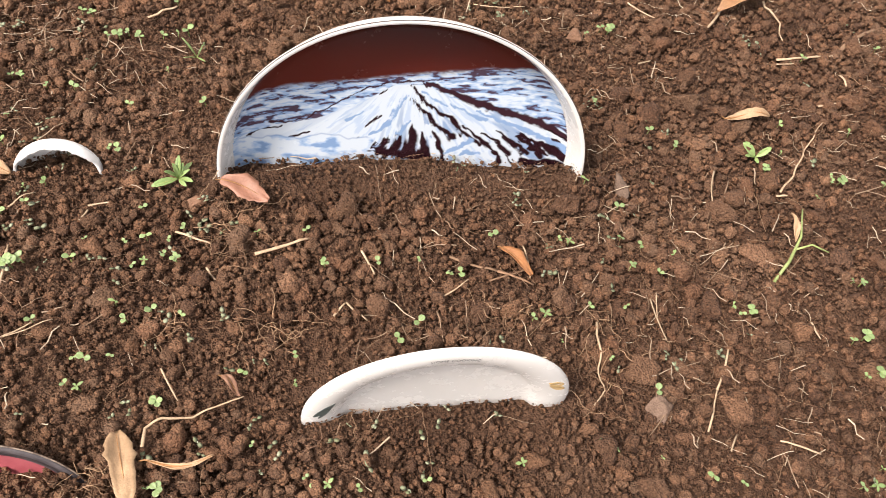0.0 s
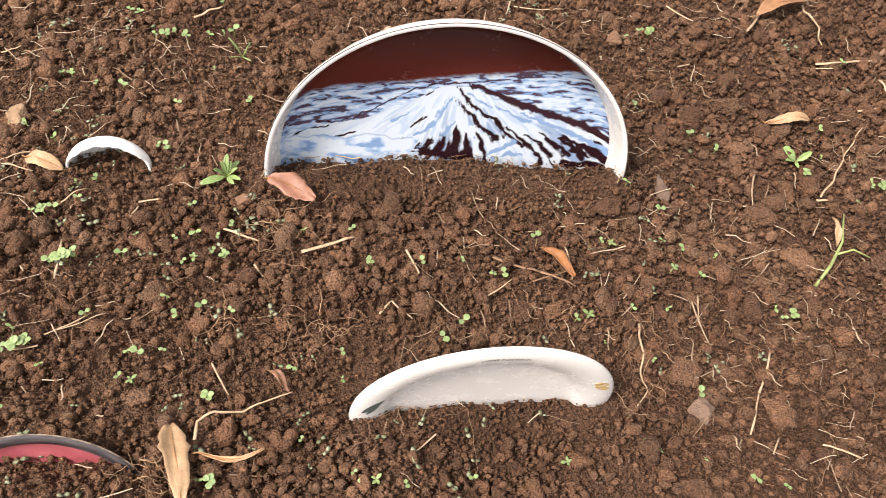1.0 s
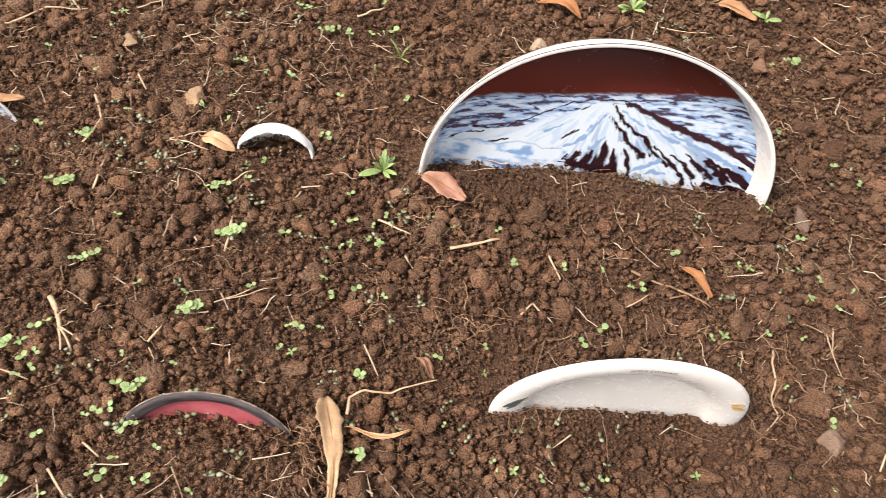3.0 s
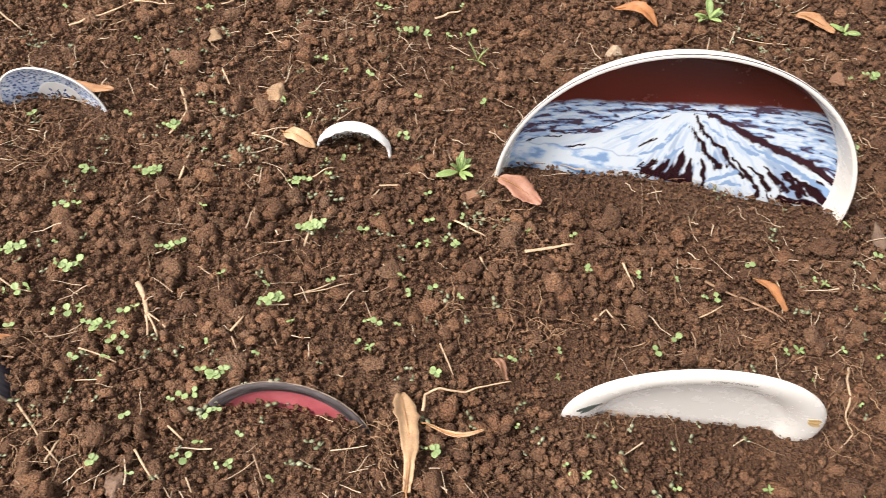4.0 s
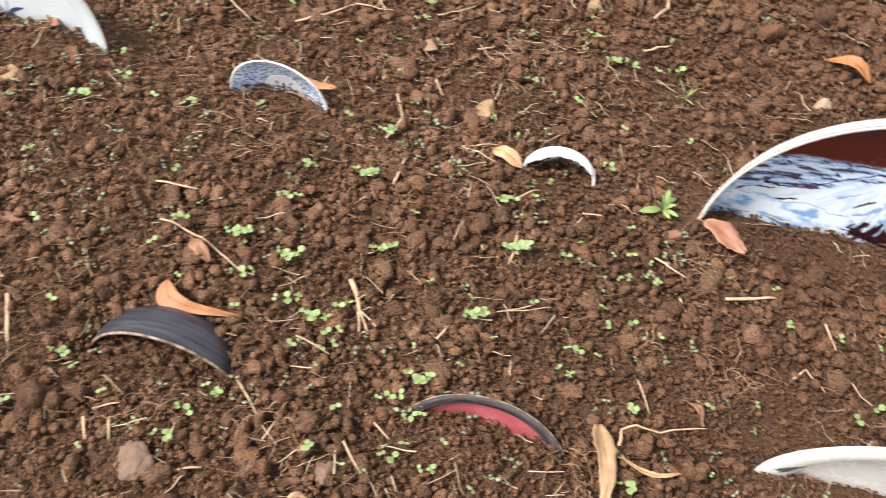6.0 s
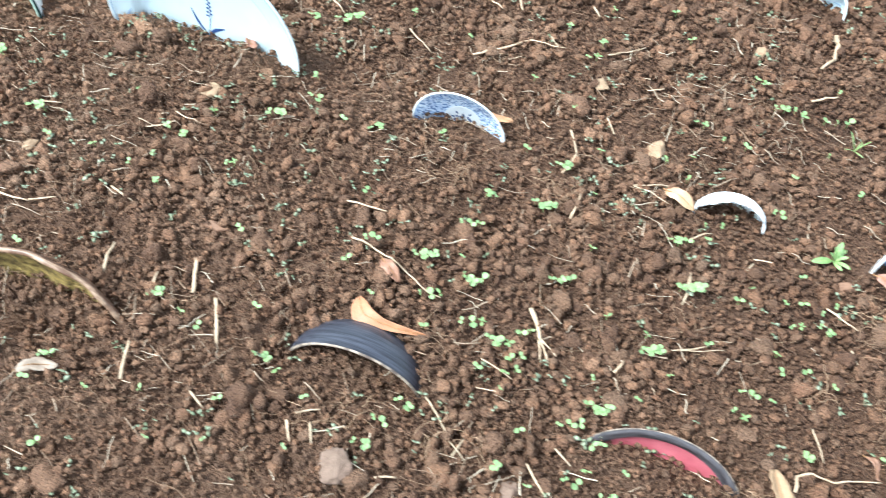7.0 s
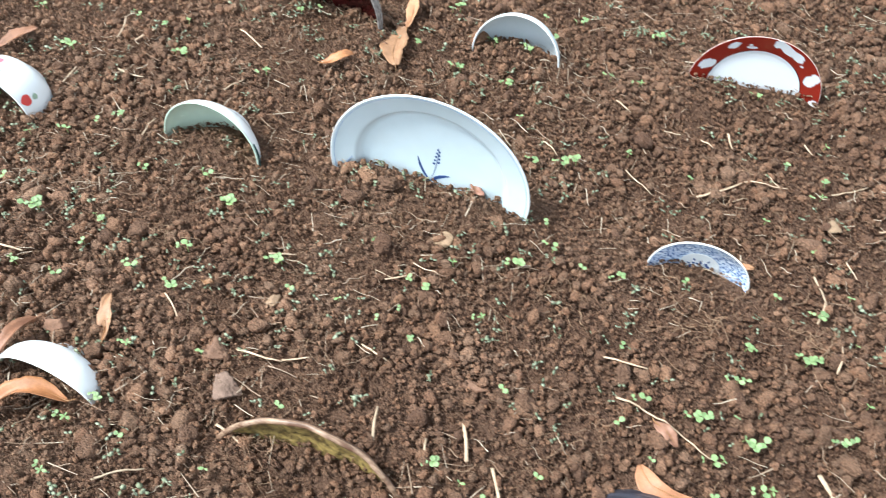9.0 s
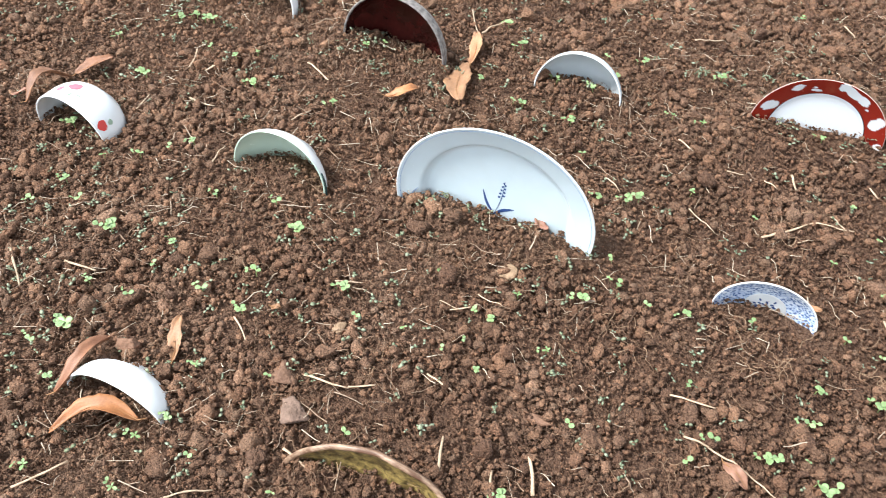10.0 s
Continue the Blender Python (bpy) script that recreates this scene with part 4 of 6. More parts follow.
def build_bowls():
    ob = thing("tea_cup", facing(-0.121, 0.711, -0.012, 2.0, 2), "small broken white cup with a jagged edge, half buried", "cup")
    jag = Grain(45)

    def jagged(a, r, z):
        return r, z + (0.0125 * (jag.fractal(a * 2.8 + 4, 0.7, 4) - 0.5) if z > -0.010 else 0.0)

    bowl_parts(ob, 0.0462, 0.030, 0.0034, CHALK_WHITE, CHALK_WHITE, power=2.6, wobble=jagged)
    ob = thing("rice_bowl", facing(-1.192, 0.661, 0.0, 0.4, 7.6), "pale celadon-green bowl with a white outside, half buried", "bowl")
    bowl_parts(ob, 0.0778, 0.055, 0.0022, CELADON, WHITE, CELADON, power=1.75)
    pts = [(0.0787 * math.cos(a), 0.0787 * math.sin(a), -0.0022) for a in np.linspace(-0.25, 0.42, 14)]
    v, f = tube(pts, [0.0019 * math.sin(math.pi * (0.12 + 0.06 * k)) ** 0.5 for k in range(14)], 6)
    part("dark_stripe", mesh_of("dark_stripe", v, f), glaze_material("dark_teal_glaze", (0.03, 0.06, 0.055), 0.2, 0.1), ob, "dark teal stripe along the outside of the lip")
    ob = thing("rice_bowl", facing(-0.852, 1.034, -0.003, -0.5, 11.7), "grey-blue glazed bowl heaped with earth, half buried", "bowl")
    bowl_parts(ob, 0.0746, 0.050, 0.0024, GREY_GLAZE, GREY_GLAZE, WHITE)
    ob = thing("rice_bowl", facing(-0.088, 1.153, -0.003, -8.0, 9.0), "white bowl with pale blue inner stripes, half buried", "bowl")
    bowl_parts(ob, 0.0590, 0.045, 0.0030, PALE_BLUE, CHALK_WHITE, CHALK_WHITE)
    for k in range(9):
        a = 0.25 + k * 0.33
        prof = dome(0.0560, 0.0420, 2.2, 14)
        pts = [(r * math.cos(a), r * math.sin(a), z + 0.0006) for r, z in prof[1:9]]
        v, f = tube(pts, [0.0006] * len(pts), 5)
        part("stripe", mesh_of("stripe", v, f), BLUE_LINE, ob, "fine blue inner stripe")
    ob = thing("lacquer_bowl", facing(-1.172, 0.997, 0.011, -1.9, 8.2), "dark red-black lacquer bowl with a weathered grey rim, half buried", "bowl")
    bowl_parts(ob, 0.0976, 0.060, 0.0036, DARK_RED, GREY_RIM, GREY_RIM)
    ob = thing("lacquer_bowl", facing(-0.472, 0.343, -0.056, 2.5, 5.2), "black streaked lacquer bowl with a worn bare lip, mostly buried", "bowl")
    bowl_parts(ob, 0.0867, 0.070, 0.0030, DARK_RED, BLACK_LACQUER, WORN_WOOD, power=2.2)
    ob = thing("flowered_cup", facing(-1.541, 0.615, -0.010, -2.6, 1.1), "white cup with pink and red flower prints, lying half buried", "cup")
    bowl_parts(ob, 0.0690, 0.074, 0.0030, WHITE, WHITE, power=3.2)

    def on_cup(a, d, r0, r1, seed):
        """A print on the cup's outside at an angle from its top and a distance behind the lip."""
        bm = bmesh.new()
        vs = []
        for u, v in blob_outline(0, 0, r0, r1, 0.3 * seed, seed, 0.15, 14):
            ang, back = math.pi / 2 - a - u / 0.0670, d + v
            rad = 0.0690 * (1 - min(back / 0.074, 0.99) ** 3.2) ** (1 / 3.2) + 0.0006
            vs.append(bm.verts.new((rad * math.cos(ang), rad * math.sin(ang), -back)))
        bm.faces.new(vs)
        return bm

    part("flower_print", on_cup(0.02, 0.034, 0.0095, 0.0085, 1), PINK_PRINT, ob, "pink flower print", smooth=False)
    part("flower_print", on_cup(-0.24, 0.020, 0.0062, 0.0055, 2), PINK_PRINT, ob, "pink flower print", smooth=False)
    part("flower_print", on_cup(1.10, 0.011, 0.0075, 0.0090, 3), RED_PRINT, ob, "red flower print", smooth=False)
    part("leaf_print", on_cup(0.12, 0.016, 0.0060, 0.0014, 4), GREEN_PRINT, ob, "grey-green leaf print", smooth=False)
    part("leaf_print", on_cup(0.28, 0.020, 0.0012, 0.0050, 5), GREEN_PRINT, ob, "grey-green leaf print", smooth=False)
    part("leaf_print", on_cup(1.15, 0.026, 0.0050, 0.0040, 6), GREEN_PRINT, ob, "grey-green leaf print", smooth=False)

    chip = Grain(41)
    ob = thing("broken_bowl", facing(-1.174, 0.260, -0.033, 1.4, 3.6), "plain matt white bowl with a chipped broken edge, mostly buried", "bowl")

    def chipped(a, r, z):
        bite = 0.004 * max(0.0, chip.fractal(a * 3.1, 0.3, 3) - 0.5) * min(1.0, abs(z) * 40)
        return r - bite, z

    bowl_parts(ob, 0.0728, 0.050, 0.0036, CHALK_WHITE, CHALK_WHITE, power=2.4, wobble=chipped)

    ob = thing("red_lacquer_bowl", facing(-0.125, 0.352, -0.051, 0.0, 23.0), "worn black lacquer bowl, red inside, mostly buried in soil", "bowl")
    band = [(0.0945, -0.0002), (0.0925, 0.0010), (0.089, 0.0006), (0.0835, -0.0016), (0.0800, -0.0034), (0.0795, -0.0050)]
    well = [(0.0795, -0.0045), (0.074, -0.0080), (0.056, -0.0120), (0.03, -0.0140), (0, -0.0145)]
    outer = [(0.0945, -0.0002), (0.0936, -0.0012), (0.082, -0.0060), (0.067, -0.0120), (0.050, -0.0180), (0, -0.0190)]
    part("rim_band", lathe(band, 128), GREY_LACQUER, ob, "grey-black streaked rim")
    part("bowl_inside", lathe(well, 128), RED_LACQUER, ob, "dull red lacquer inside")
    part("bowl_wall", lathe(outer, 128), GREY_LACQUER, ob)
    part("lip", ring(0.0945, -0.0005, 0.0007, 128), WORN_WOOD, ob, "pale worn edge")

    warp = Grain(43)
    ob = thing("stoneware_dish", facing(-0.843, 0.275, -0.066, 3.8, 16.0), "brown stoneware dish with an uneven pale edge and olive glaze inside", "dish")

    def uneven(a, r, z):
        w = warp.fractal(math.cos(a) * 3.6 + 7, math.sin(a) * 3.6 + 7, 4) - 0.5
        return r * (1 + 0.045 * w), z + 0.012 * w

    lipc = [(0.1195 + 0.0034 * math.cos(a), 0.0030 * math.sin(a)) for a in np.linspace(-0.6, math.pi + 0.6, 12)]
    part("lip", lathe(lipc, 160, uneven), POT_LIP, ob, "rounded pale worn edge")
    part("dish_inside", lathe([(0.1168, -0.001), (0.110, -0.006), (0.098, -0.011), (0.08, -0.015), (0.04, -0.018), (0, -0.018)], 160, uneven), OLIVE_GLAZE, ob, "olive-yellow mottled glaze")
    part("dish_wall", lathe([(0.1225, -0.001), (0.1200, -0.005), (0.108, -0.014), (0.085, -0.024), (0.05, -0.028), (0, -0.028)], 160, uneven), BROWN_POT, ob)

    ob = thing("white_bowl", facing(-1.453, 1.034, 0.0, 0.0, 10.0), "white and pale lilac bowl, half buried in soil", "bowl")
    bowl_parts(ob, 0.062, 0.05, 0.0035, PALE_BLUE, WHITE, WHITE)


build_tray()
build_home_plate()
build_blue_plate()
build_red_plate()
build_blue_dish()
build_bowls()

# ---- leaves, straw, stones and seedlings ----
def z_at(x, y):
    return float(earth(x, y))


def leaf_meshes(length, width, curl, fold, rng, waver=0.22, tail=0.0, bow=0.0):
    """A dry leaf blade along local x with a curl along it and a fold across, and its rib."""
    n, m = 18, 6
    verts, faces = [], []
    ph = rng.random() * 6.28

    def spine(s):
        x = length * s
        return x, length * (0.05 * math.sin(3 * s + ph) + bow * math.sin(math.pi * s)), curl * length * (math.sin(math.pi * s) ** 1.2) + 0.004 * math.sin(5 * s + ph)

    for i in range(n + 1):
        s = i / n
        body = min(1.0, max(0.0, (s - tail) / (1 - tail))) if tail else s
        w = width / 2 * (math.sin(math.pi * (0.04 + 0.92 * body)) ** (0.5 if tail else 0.75)) * (1 + waver * math.sin(11 * s + ph) * 0.5 + waver * (rng.random() - 0.5))
        w = max(w, 0.0006)
        x, y, z = spine(s)
        for j in range(m + 1):
            u = 2 * j / m - 1
            verts.append((x, y + w * u, z + fold * w * abs(u) ** 1.4 + 0.0012 * math.sin(7 * s + 4 * u + ph)))
    for i in range(n):
        for j in range(m):
            a = i * (m + 1) + j
            faces.append((a, a + 1, a + m + 2, a + m + 1))
    bm = bmesh.new()
    vs = [bm.verts.new(v) for v in verts]
    for f in faces:
        bm.faces.new([vs[k] for k in f])
    bmesh.ops.recalc_face_normals(bm, faces=bm.faces)
    bmesh.ops.solidify(bm, geom=bm.faces[:], thickness=0.0004)
    pts = [(spine(s)[0], spine(s)[1], spine(s)[2] + 0.0006) for s in np.linspace(-0.0, 0.96, 10)]
    v, f = tube([(-0.10 * length, pts[0][1], 0.001)] + pts, [0.0007] + [0.0008 * (1 - 0.7 * k / 9) for k in range(10)], 5)
    return bm, mesh_of("rib", v, f)


def lay_leaf(kind, x0, y0, x1, y1, width, curl, fold, label, tail=0.0, lift=0.008, bow=None, waver=0.22):
    rng = random.Random(int(1e4 * (x0 + 3) + 1e3 * y0))
    d = Vector((x1 - x0, y1 - y0))
    m = Matrix.Translation((x0, y0, max(z_at(x0, y0), z_at(x1, y1)) + lift)) @ Matrix.Rotation(math.atan2(d.y, d.x), 4, "Z") @ Matrix.Rotation(rng.uniform(-0.35, 0.35), 4, "X")
    ob = thing("dry_leaf", m, label, "leaf", "fallen leaves")
    blade, rib = leaf_meshes(d.length, width, curl, fold, rng, waver, tail=tail, bow=rng.uniform(-0.10, 0.10) if bow is None else bow)
    part("blade", blade, LEAF[kind], ob)
    part("rib", rib, RIB, ob)


WORDS = {"pink": "dull pinkish-brown dry leaf lying on the soil", "orange": "curled orange-brown dry leaf on the soil", "tan": "tan dry leaf curling on the soil",
         "cream": "pale cream dry leaf lying on the soil", "brown": "dark brown curled dry leaf on the soil", "scrap": "small torn scrap of brown leaf",
         "peach": "broad peach-coloured dry leaf behind a black bowl", "bark": "flat grey-brown flake of bark on the soil"}
for kind, x0, y0, x1, y1, width, curl, fold in (
    ("pink", 0.055, 0.682, 0.109, 0.662, 0.026, 0.05, 0.25), ("orange", 0.355, 0.598, 0.386, 0.564, 0.0174, 0.25, 0.5), ("tan", 0.724, 0.999, 0.811, 1.049, 0.027, 0.12, 0.6),
    ("cream", 0.678, 0.804, 0.738, 0.801, 0.0141, 0.08, 0.4), ("scrap", 0.069, 0.458, 0.089, 0.441, 0.0090, 0.2, 0.4), ("orange", 0.195, 1.026, 0.253, 0.996, 0.0188, 0.12, 0.5),
    ("tan", 0.459, 1.066, 0.515, 1.050, 0.0204, 0.1, 0.4), ("cream", -0.207, 0.719, -0.167, 0.703, 0.0185, 0.08, 0.3),
    ("scrap", -0.497, 0.485, -0.468, 0.461, 0.0161, 0.1, 0.3), ("bark", -0.797, 0.198, -0.764, 0.224, 0.0159, 0.04, 0.1),
):
    lay_leaf(kind, x0, y0, x1, y1, width, curl, fold, WORDS[kind])
for kind, x0, y0, x1, y1, width, curl, fold in (
    ("brown", -1.245, 0.241, -1.227, 0.329, 0.0212, 0.12, 0.9), ("tan", -1.143, 0.334, -1.170, 0.393, 0.0177, 0.05, 0.4),
    ("tan", -1.014, 0.934, -1.052, 1.027, 0.0412, 0.05, 0.25), ("tan", -1.040, 1.028, -1.062, 1.112, 0.0218, 0.1, 0.4), ("orange", -1.133, 0.893, -1.089, 0.925, 0.0189, 0.1, 0.4),
    ("brown", -1.648, 0.634, -1.624, 0.716, 0.0330, 0.22, 0.5), ("brown", -1.620, 0.722, -1.598, 0.785, 0.0300, 0.15, 0.4), ("pink", -1.678, 0.636, -1.656, 0.650, 0.0168, 0.1, 0.2),
    ("pink", -0.816, 0.730, -0.792, 0.718, 0.0130, 0.1, 0.3), ("tan", -1.075, 0.453, -1.059, 0.453, 0.0090, 0.1, 0.3), ("cream", -0.288, 0.244, -0.268, 0.253, 0.0139, 0.1, 0.2),
):
    lay_leaf(kind, x0, y0, x1, y1, width, curl, fold, WORDS[kind])
lay_leaf("cream", -0.002, 0.312, -0.013, 0.410, 0.0240, 0.06, 0.3, "long pale orange dry leaf with a drawn-out stalk", tail=0.32, waver=0.3)
lay_leaf("orange", -1.128, 0.250, -1.214, 0.200, 0.0260, 0.10, 0.7, "arched orange-brown dry leaf before a white bowl", bow=-0.20)
lay_leaf("tan", -0.492, 0.756, -0.424, 0.746, 0.0180, 0.03, 0.2, WORDS["tan"], lift=0.005)
lay_leaf("cream", 0.011, 0.379, 0.069, 0.384, 0.0050, 0.10, 0.8, "thin curled tan leaf like a ribbon")


def peach_leaf():
    """A broad dry leaf leaning behind the black bowl, drawn out into a curled horn."""
    ob = thing("dry_leaf", Matrix.Translation((-0.476, 0.400, z_at(-0.476, 0.400) + 0.009)), WORDS["peach"], "leaf", "fallen leaves")
    s = np.linspace(0, 1, 26)
    at = (0.0, 0.2, 0.4, 0.6, 0.8, 1.0)
    ax, ay = np.interp(s, at, (-0.028, -0.029, -0.021, -0.001, 0.026, 0.066)), np.interp(s, at, (0.026, 0.009, -0.006, -0.006, -0.003, 0.010))
    bx, by = np.interp(s, at, (-0.024, -0.013, 0.000, 0.015, 0.037, 0.067)), np.interp(s, at, (0.029, 0.022, 0.012, 0.007, 0.009, 0.012))
    verts, faces, rib = [], [], []
    for i in range(26):
        for j in range(8):
            u = j / 7
            z = 0.006 * math.sin(3.1 * s[i]) + 0.010 * u * u * math.sin(2.8 * s[i] + 0.3) + 0.0012 * math.sin(9 * s[i] + 5 * u)
            verts.append((ax[i] * (1 - u) + bx[i] * u, ay[i] * (1 - u) + by[i] * u, z))
        rib.append(Vector(verts[-4]) + Vector((0, 0, 0.0006)))
    for i in range(25):
        for j in range(7):
            a = i * 8 + j
            faces.append((a, a + 8, a + 9, a + 1))
    bm = bmesh.new()
    vs = [bm.verts.new(v) for v in verts]
    for f in faces:
        bm.faces.new([vs[k] for k in f])
    for k in range(3):
        bmesh.ops.smooth_vert(bm, verts=bm.verts, factor=0.5, use_axis_x=True, use_axis_y=True, use_axis_z=True)
    bmesh.ops.recalc_face_normals(bm, faces=bm.faces)
    bmesh.ops.solidify(bm, geom=bm.faces[:], thickness=0.0004)
    part("blade", bm, LEAF["peach"], ob)
    v, f = tube([tuple(p) for p in rib[1::3]], [0.0006] * len(rib[1::3]), 5)
    part("rib", mesh_of("rib", v, f), RIB, ob)


peach_leaf()


def stone(kind, x, y, w, h, seed):
    rng = np.random.default_rng(seed)
    forms, f = lump_forms(4, 1, rng, 0.06)
    v = forms[0] * np.array([w / 2, h / 2, min(w, h) / 2 * 0.75])
    me = raw_mesh("stone", v, f)
    ob = part("stone", me, STONE[kind], None, smooth=False)
    ob.matrix_world = Matrix.Translation((x, y, z_at(x, y) + min(w, h) * 0.14)) @ Matrix.Rotation(rng.uniform(-0.4, 0.4), 4, "Z")
    tagged(ob, {"grey": "grey-brown stone set in the soil", "brown": "brown earthy stone in the soil", "tan": "smooth tan pebble on the soil", "pale": "small pale pebble on the soil"}[kind],
           "stone", "stones in the bed")


for k, (kind, x, y, w, h) in enumerate((
    ("grey", 0.514, 0.691, 0.015, 0.026), ("grey", 0.495, 0.412, 0.027, 0.022), ("brown", 0.028, 0.668, 0.027, 0.019), ("brown", 0.506, 0.955, 0.024, 0.024), ("tan", -0.233, 0.782, 0.028, 0.023),
    ("pale", 0.196, 0.944, 0.024, 0.019), ("tan", -0.335, 0.864, 0.022, 0.027), ("tan", -0.820, 0.634, 0.028, 0.019), ("tan", -0.980, 0.465, 0.019, 0.018), ("grey", -0.970, 0.332, 0.034, 0.030),
    ("brown", -0.703, 0.451, 0.032, 0.015), ("brown", -1.008, 0.374, 0.032, 0.029), ("tan", -0.136, 1.022, 0.020, 0.030), ("brown", -1.206, 0.330, 0.029, 0.029), ("grey", -0.441, 0.244, 0.030, 0.039),
    ("grey", -0.267, 0.281, 0.019, 0.026))):
    stone(kind, x, y, w, h, 100 + k)


def clod(x, y, w, seed):
    rng = np.random.default_rng(seed)
    forms, f = lump_forms(4, 1, rng, 0.15)
    v = forms[0] * np.array([w / 2, w / 2 * 0.9, w / 2 * 0.62])
    ob = part("soil_clod", raw_mesh("soil_clod", v, f), SOIL, None, smooth=False)
    ob.matrix_world = Matrix.Translation((x, y, z_at(x, y) + w * 0.06)) @ Matrix.Rotation(rng.uniform(0, 6), 4, "Z")
    tagged(ob, "large crumbly brown clod of earth", "clod", "large clods of the bed")


for k, (x, y, w) in enumerate((
    (0.659, 0.588, 0.038), (0.536, 0.458, 0.028), (0.485, 0.459, 0.034), (0.576, 0.413, 0.031), (0.878, 0.840, 0.036), (0.625, 0.828, 0.032), (0.611, 0.611, 0.025), (0.443, 0.667, 0.032),
    (0.076, 0.607, 0.027), (0.183, 0.636, 0.019), (0.358, 0.527, 0.030), (0.762, 0.591, 0.029), (-0.048, 0.438, 0.026), (0.328, 0.531, 0.026), (0.147, 0.551, 0.024), (-0.193, 0.419, 0.029),
    (-0.173, 0.625, 0.026), (-0.085, 0.944, 0.024), (-0.216, 0.492, 0.027), (-0.989, 0.697, 0.026), (-0.943, 0.874, 0.027), (-0.955, 0.690, 0.030), (-0.917, 0.688, 0.030), (-0.762, 0.690, 0.024))):
    clod(x, y, w, 300 + k)


def straw(x0, y0, x1, y1, wide, material=STRAW, name="straw", label="dry pale straw stem lying on the soil"):
    rng = random.Random(int(1e4 * (x0 + 3) + 1e3 * y0 + 7))
    z0, z1 = z_at(x0, y0) + 0.005, z_at(x1, y1) + 0.005
    d = Vector((x1 - x0, y1 - y0, 0))
    side = Vector((-d.y, d.x, 0)) * rng.uniform(-0.05, 0.05)
    pts = []
    for s in np.linspace(0, 1, 7):
        p = Vector((x0, y0, z0)).lerp(Vector((x1, y1, z1)), s) + side * math.sin(math.pi * s)
        p.z = max(p.z, z_at(p.x, p.y) + 0.0055)
        pts.append(p - Vector((x0, y0, z0)))
    r = wide / 2350
    v, f = tube(pts, [r * rng.uniform(0.8, 1.1) * (1 - 0.25 * k / 6) for k in range(7)], 6, 0.6)
    ob = part(name, mesh_of(name, v, f), material, None)
    ob.location = (x0, y0, z0)
    tagged(ob, label, name, "straws strewn on the bed")


def strew(*rows):
    for row in rows:
        straw(*row)


strew((-1.482, 0.698, -1.481, 0.733, 3.9), (-1.464, 0.817, -1.486, 0.871, 4.1), (-1.447, 0.388, -1.392, 0.345, 4.4), (-1.434, 0.823, -1.424, 0.866, 5.1), (-1.422, 0.758, -1.369, 0.753, 4.9), (-1.367, 0.402, -1.319, 0.407, 5), (-1.295, 0.919, -1.241, 0.894, 4), (-1.294, 0.63, -1.3, 0.682, 3.5), (-1.244, 0.781, -1.227, 0.813, 3.7), (-1.2, 0.127, -1.168, 0.178, 4.3), (-1.107, 0.418, -1.075, 0.395, 3), (-1.1, 1.181, -1.054, 1.107, 4.3), (-1.05, 0.186, -1.003, 0.218, 3.4), (-1.021, 0.525, -0.988, 0.54, 3.3), (-0.996, 0.526, -0.967, 0.528, 2.4))
strew((-0.984, 0.383, -0.927, 0.39, 3.8), (-0.957, 0.291, -0.916, 0.28, 4.4), (-0.929, 0.392, -0.899, 0.406, 3), (-0.883, 0.558, -0.857, 0.556, 2.3), (-0.865, 0.549, -0.832, 0.572, 3.1), (-0.851, 0.45, -0.813, 0.439, 3.7), (-0.84, 0.584, -0.802, 0.577, 2.3), (-0.785, 0.338, -0.798, 0.38, 4.8), (-0.751, 0.865, -0.724, 0.854, 3.5), (-0.723, 0.34, -0.732, 0.367, 4), (-0.708, 1.27, -0.662, 1.292, 4.3), (-0.694, 0.235, -0.71, 0.277, 5.1), (-0.68, 0.358, -0.7, 0.4, 5.9), (-0.672, 0.995, -0.645, 0.976, 3.7), (-0.651, 0.361, -0.623, 0.313, 5.9))
strew((-0.623, 0.862, -0.579, 0.834, 3.4), (-0.619, 0.252, -0.597, 0.241, 3.1), (-0.589, 0.962, -0.563, 0.964, 3.6), (-0.578, 0.545, -0.52, 0.547, 3.6), (-0.533, 0.969, -0.512, 0.96, 3.6), (-0.518, 0.844, -0.46, 0.902, 4.9), (-0.51, 0.264, -0.497, 0.244, 3.7), (-0.505, 0.274, -0.482, 0.287, 3.1), (-0.497, 0.996, -0.485, 0.972, 5.4), (-0.486, 0.271, -0.474, 0.25, 3.7), (-0.469, 0.858, -0.449, 0.876, 2.5), (-0.469, 1.437, -0.447, 1.409, 4.8), (-0.46, 0.902, -0.4, 0.911, 3.3), (-0.432, 0.936, -0.409, 0.909, 3.5), (-0.399, 0.243, -0.379, 0.252, 3.6))
strew((-0.387, 1.016, -0.373, 1.002, 4.5), (-0.348, 0.767, -0.327, 0.724, 3.7), (-0.344, 0.408, -0.305, 0.401, 2.5), (-0.34, 0.924, -0.293, 0.957, 3.3), (-0.338, 0.377, -0.31, 0.381, 1.8), (-0.338, 0.689, -0.33, 0.733, 3.5), (-0.334, 0.294, -0.329, 0.317, 2.9), (-0.309, 0.812, -0.293, 0.788, 3), (-0.308, 0.627, -0.306, 0.666, 3.4), (-0.271, 0.883, -0.25, 0.894, 3.1), (-0.259, 0.318, -0.234, 0.293, 2.9), (-0.248, 0.353, -0.216, 0.332, 2.9), (-0.247, 0.716, -0.198, 0.703, 2.8), (-0.247, 0.717, -0.198, 0.734, 2.8), (-0.202, 0.297, -0.193, 0.284, 2.3))
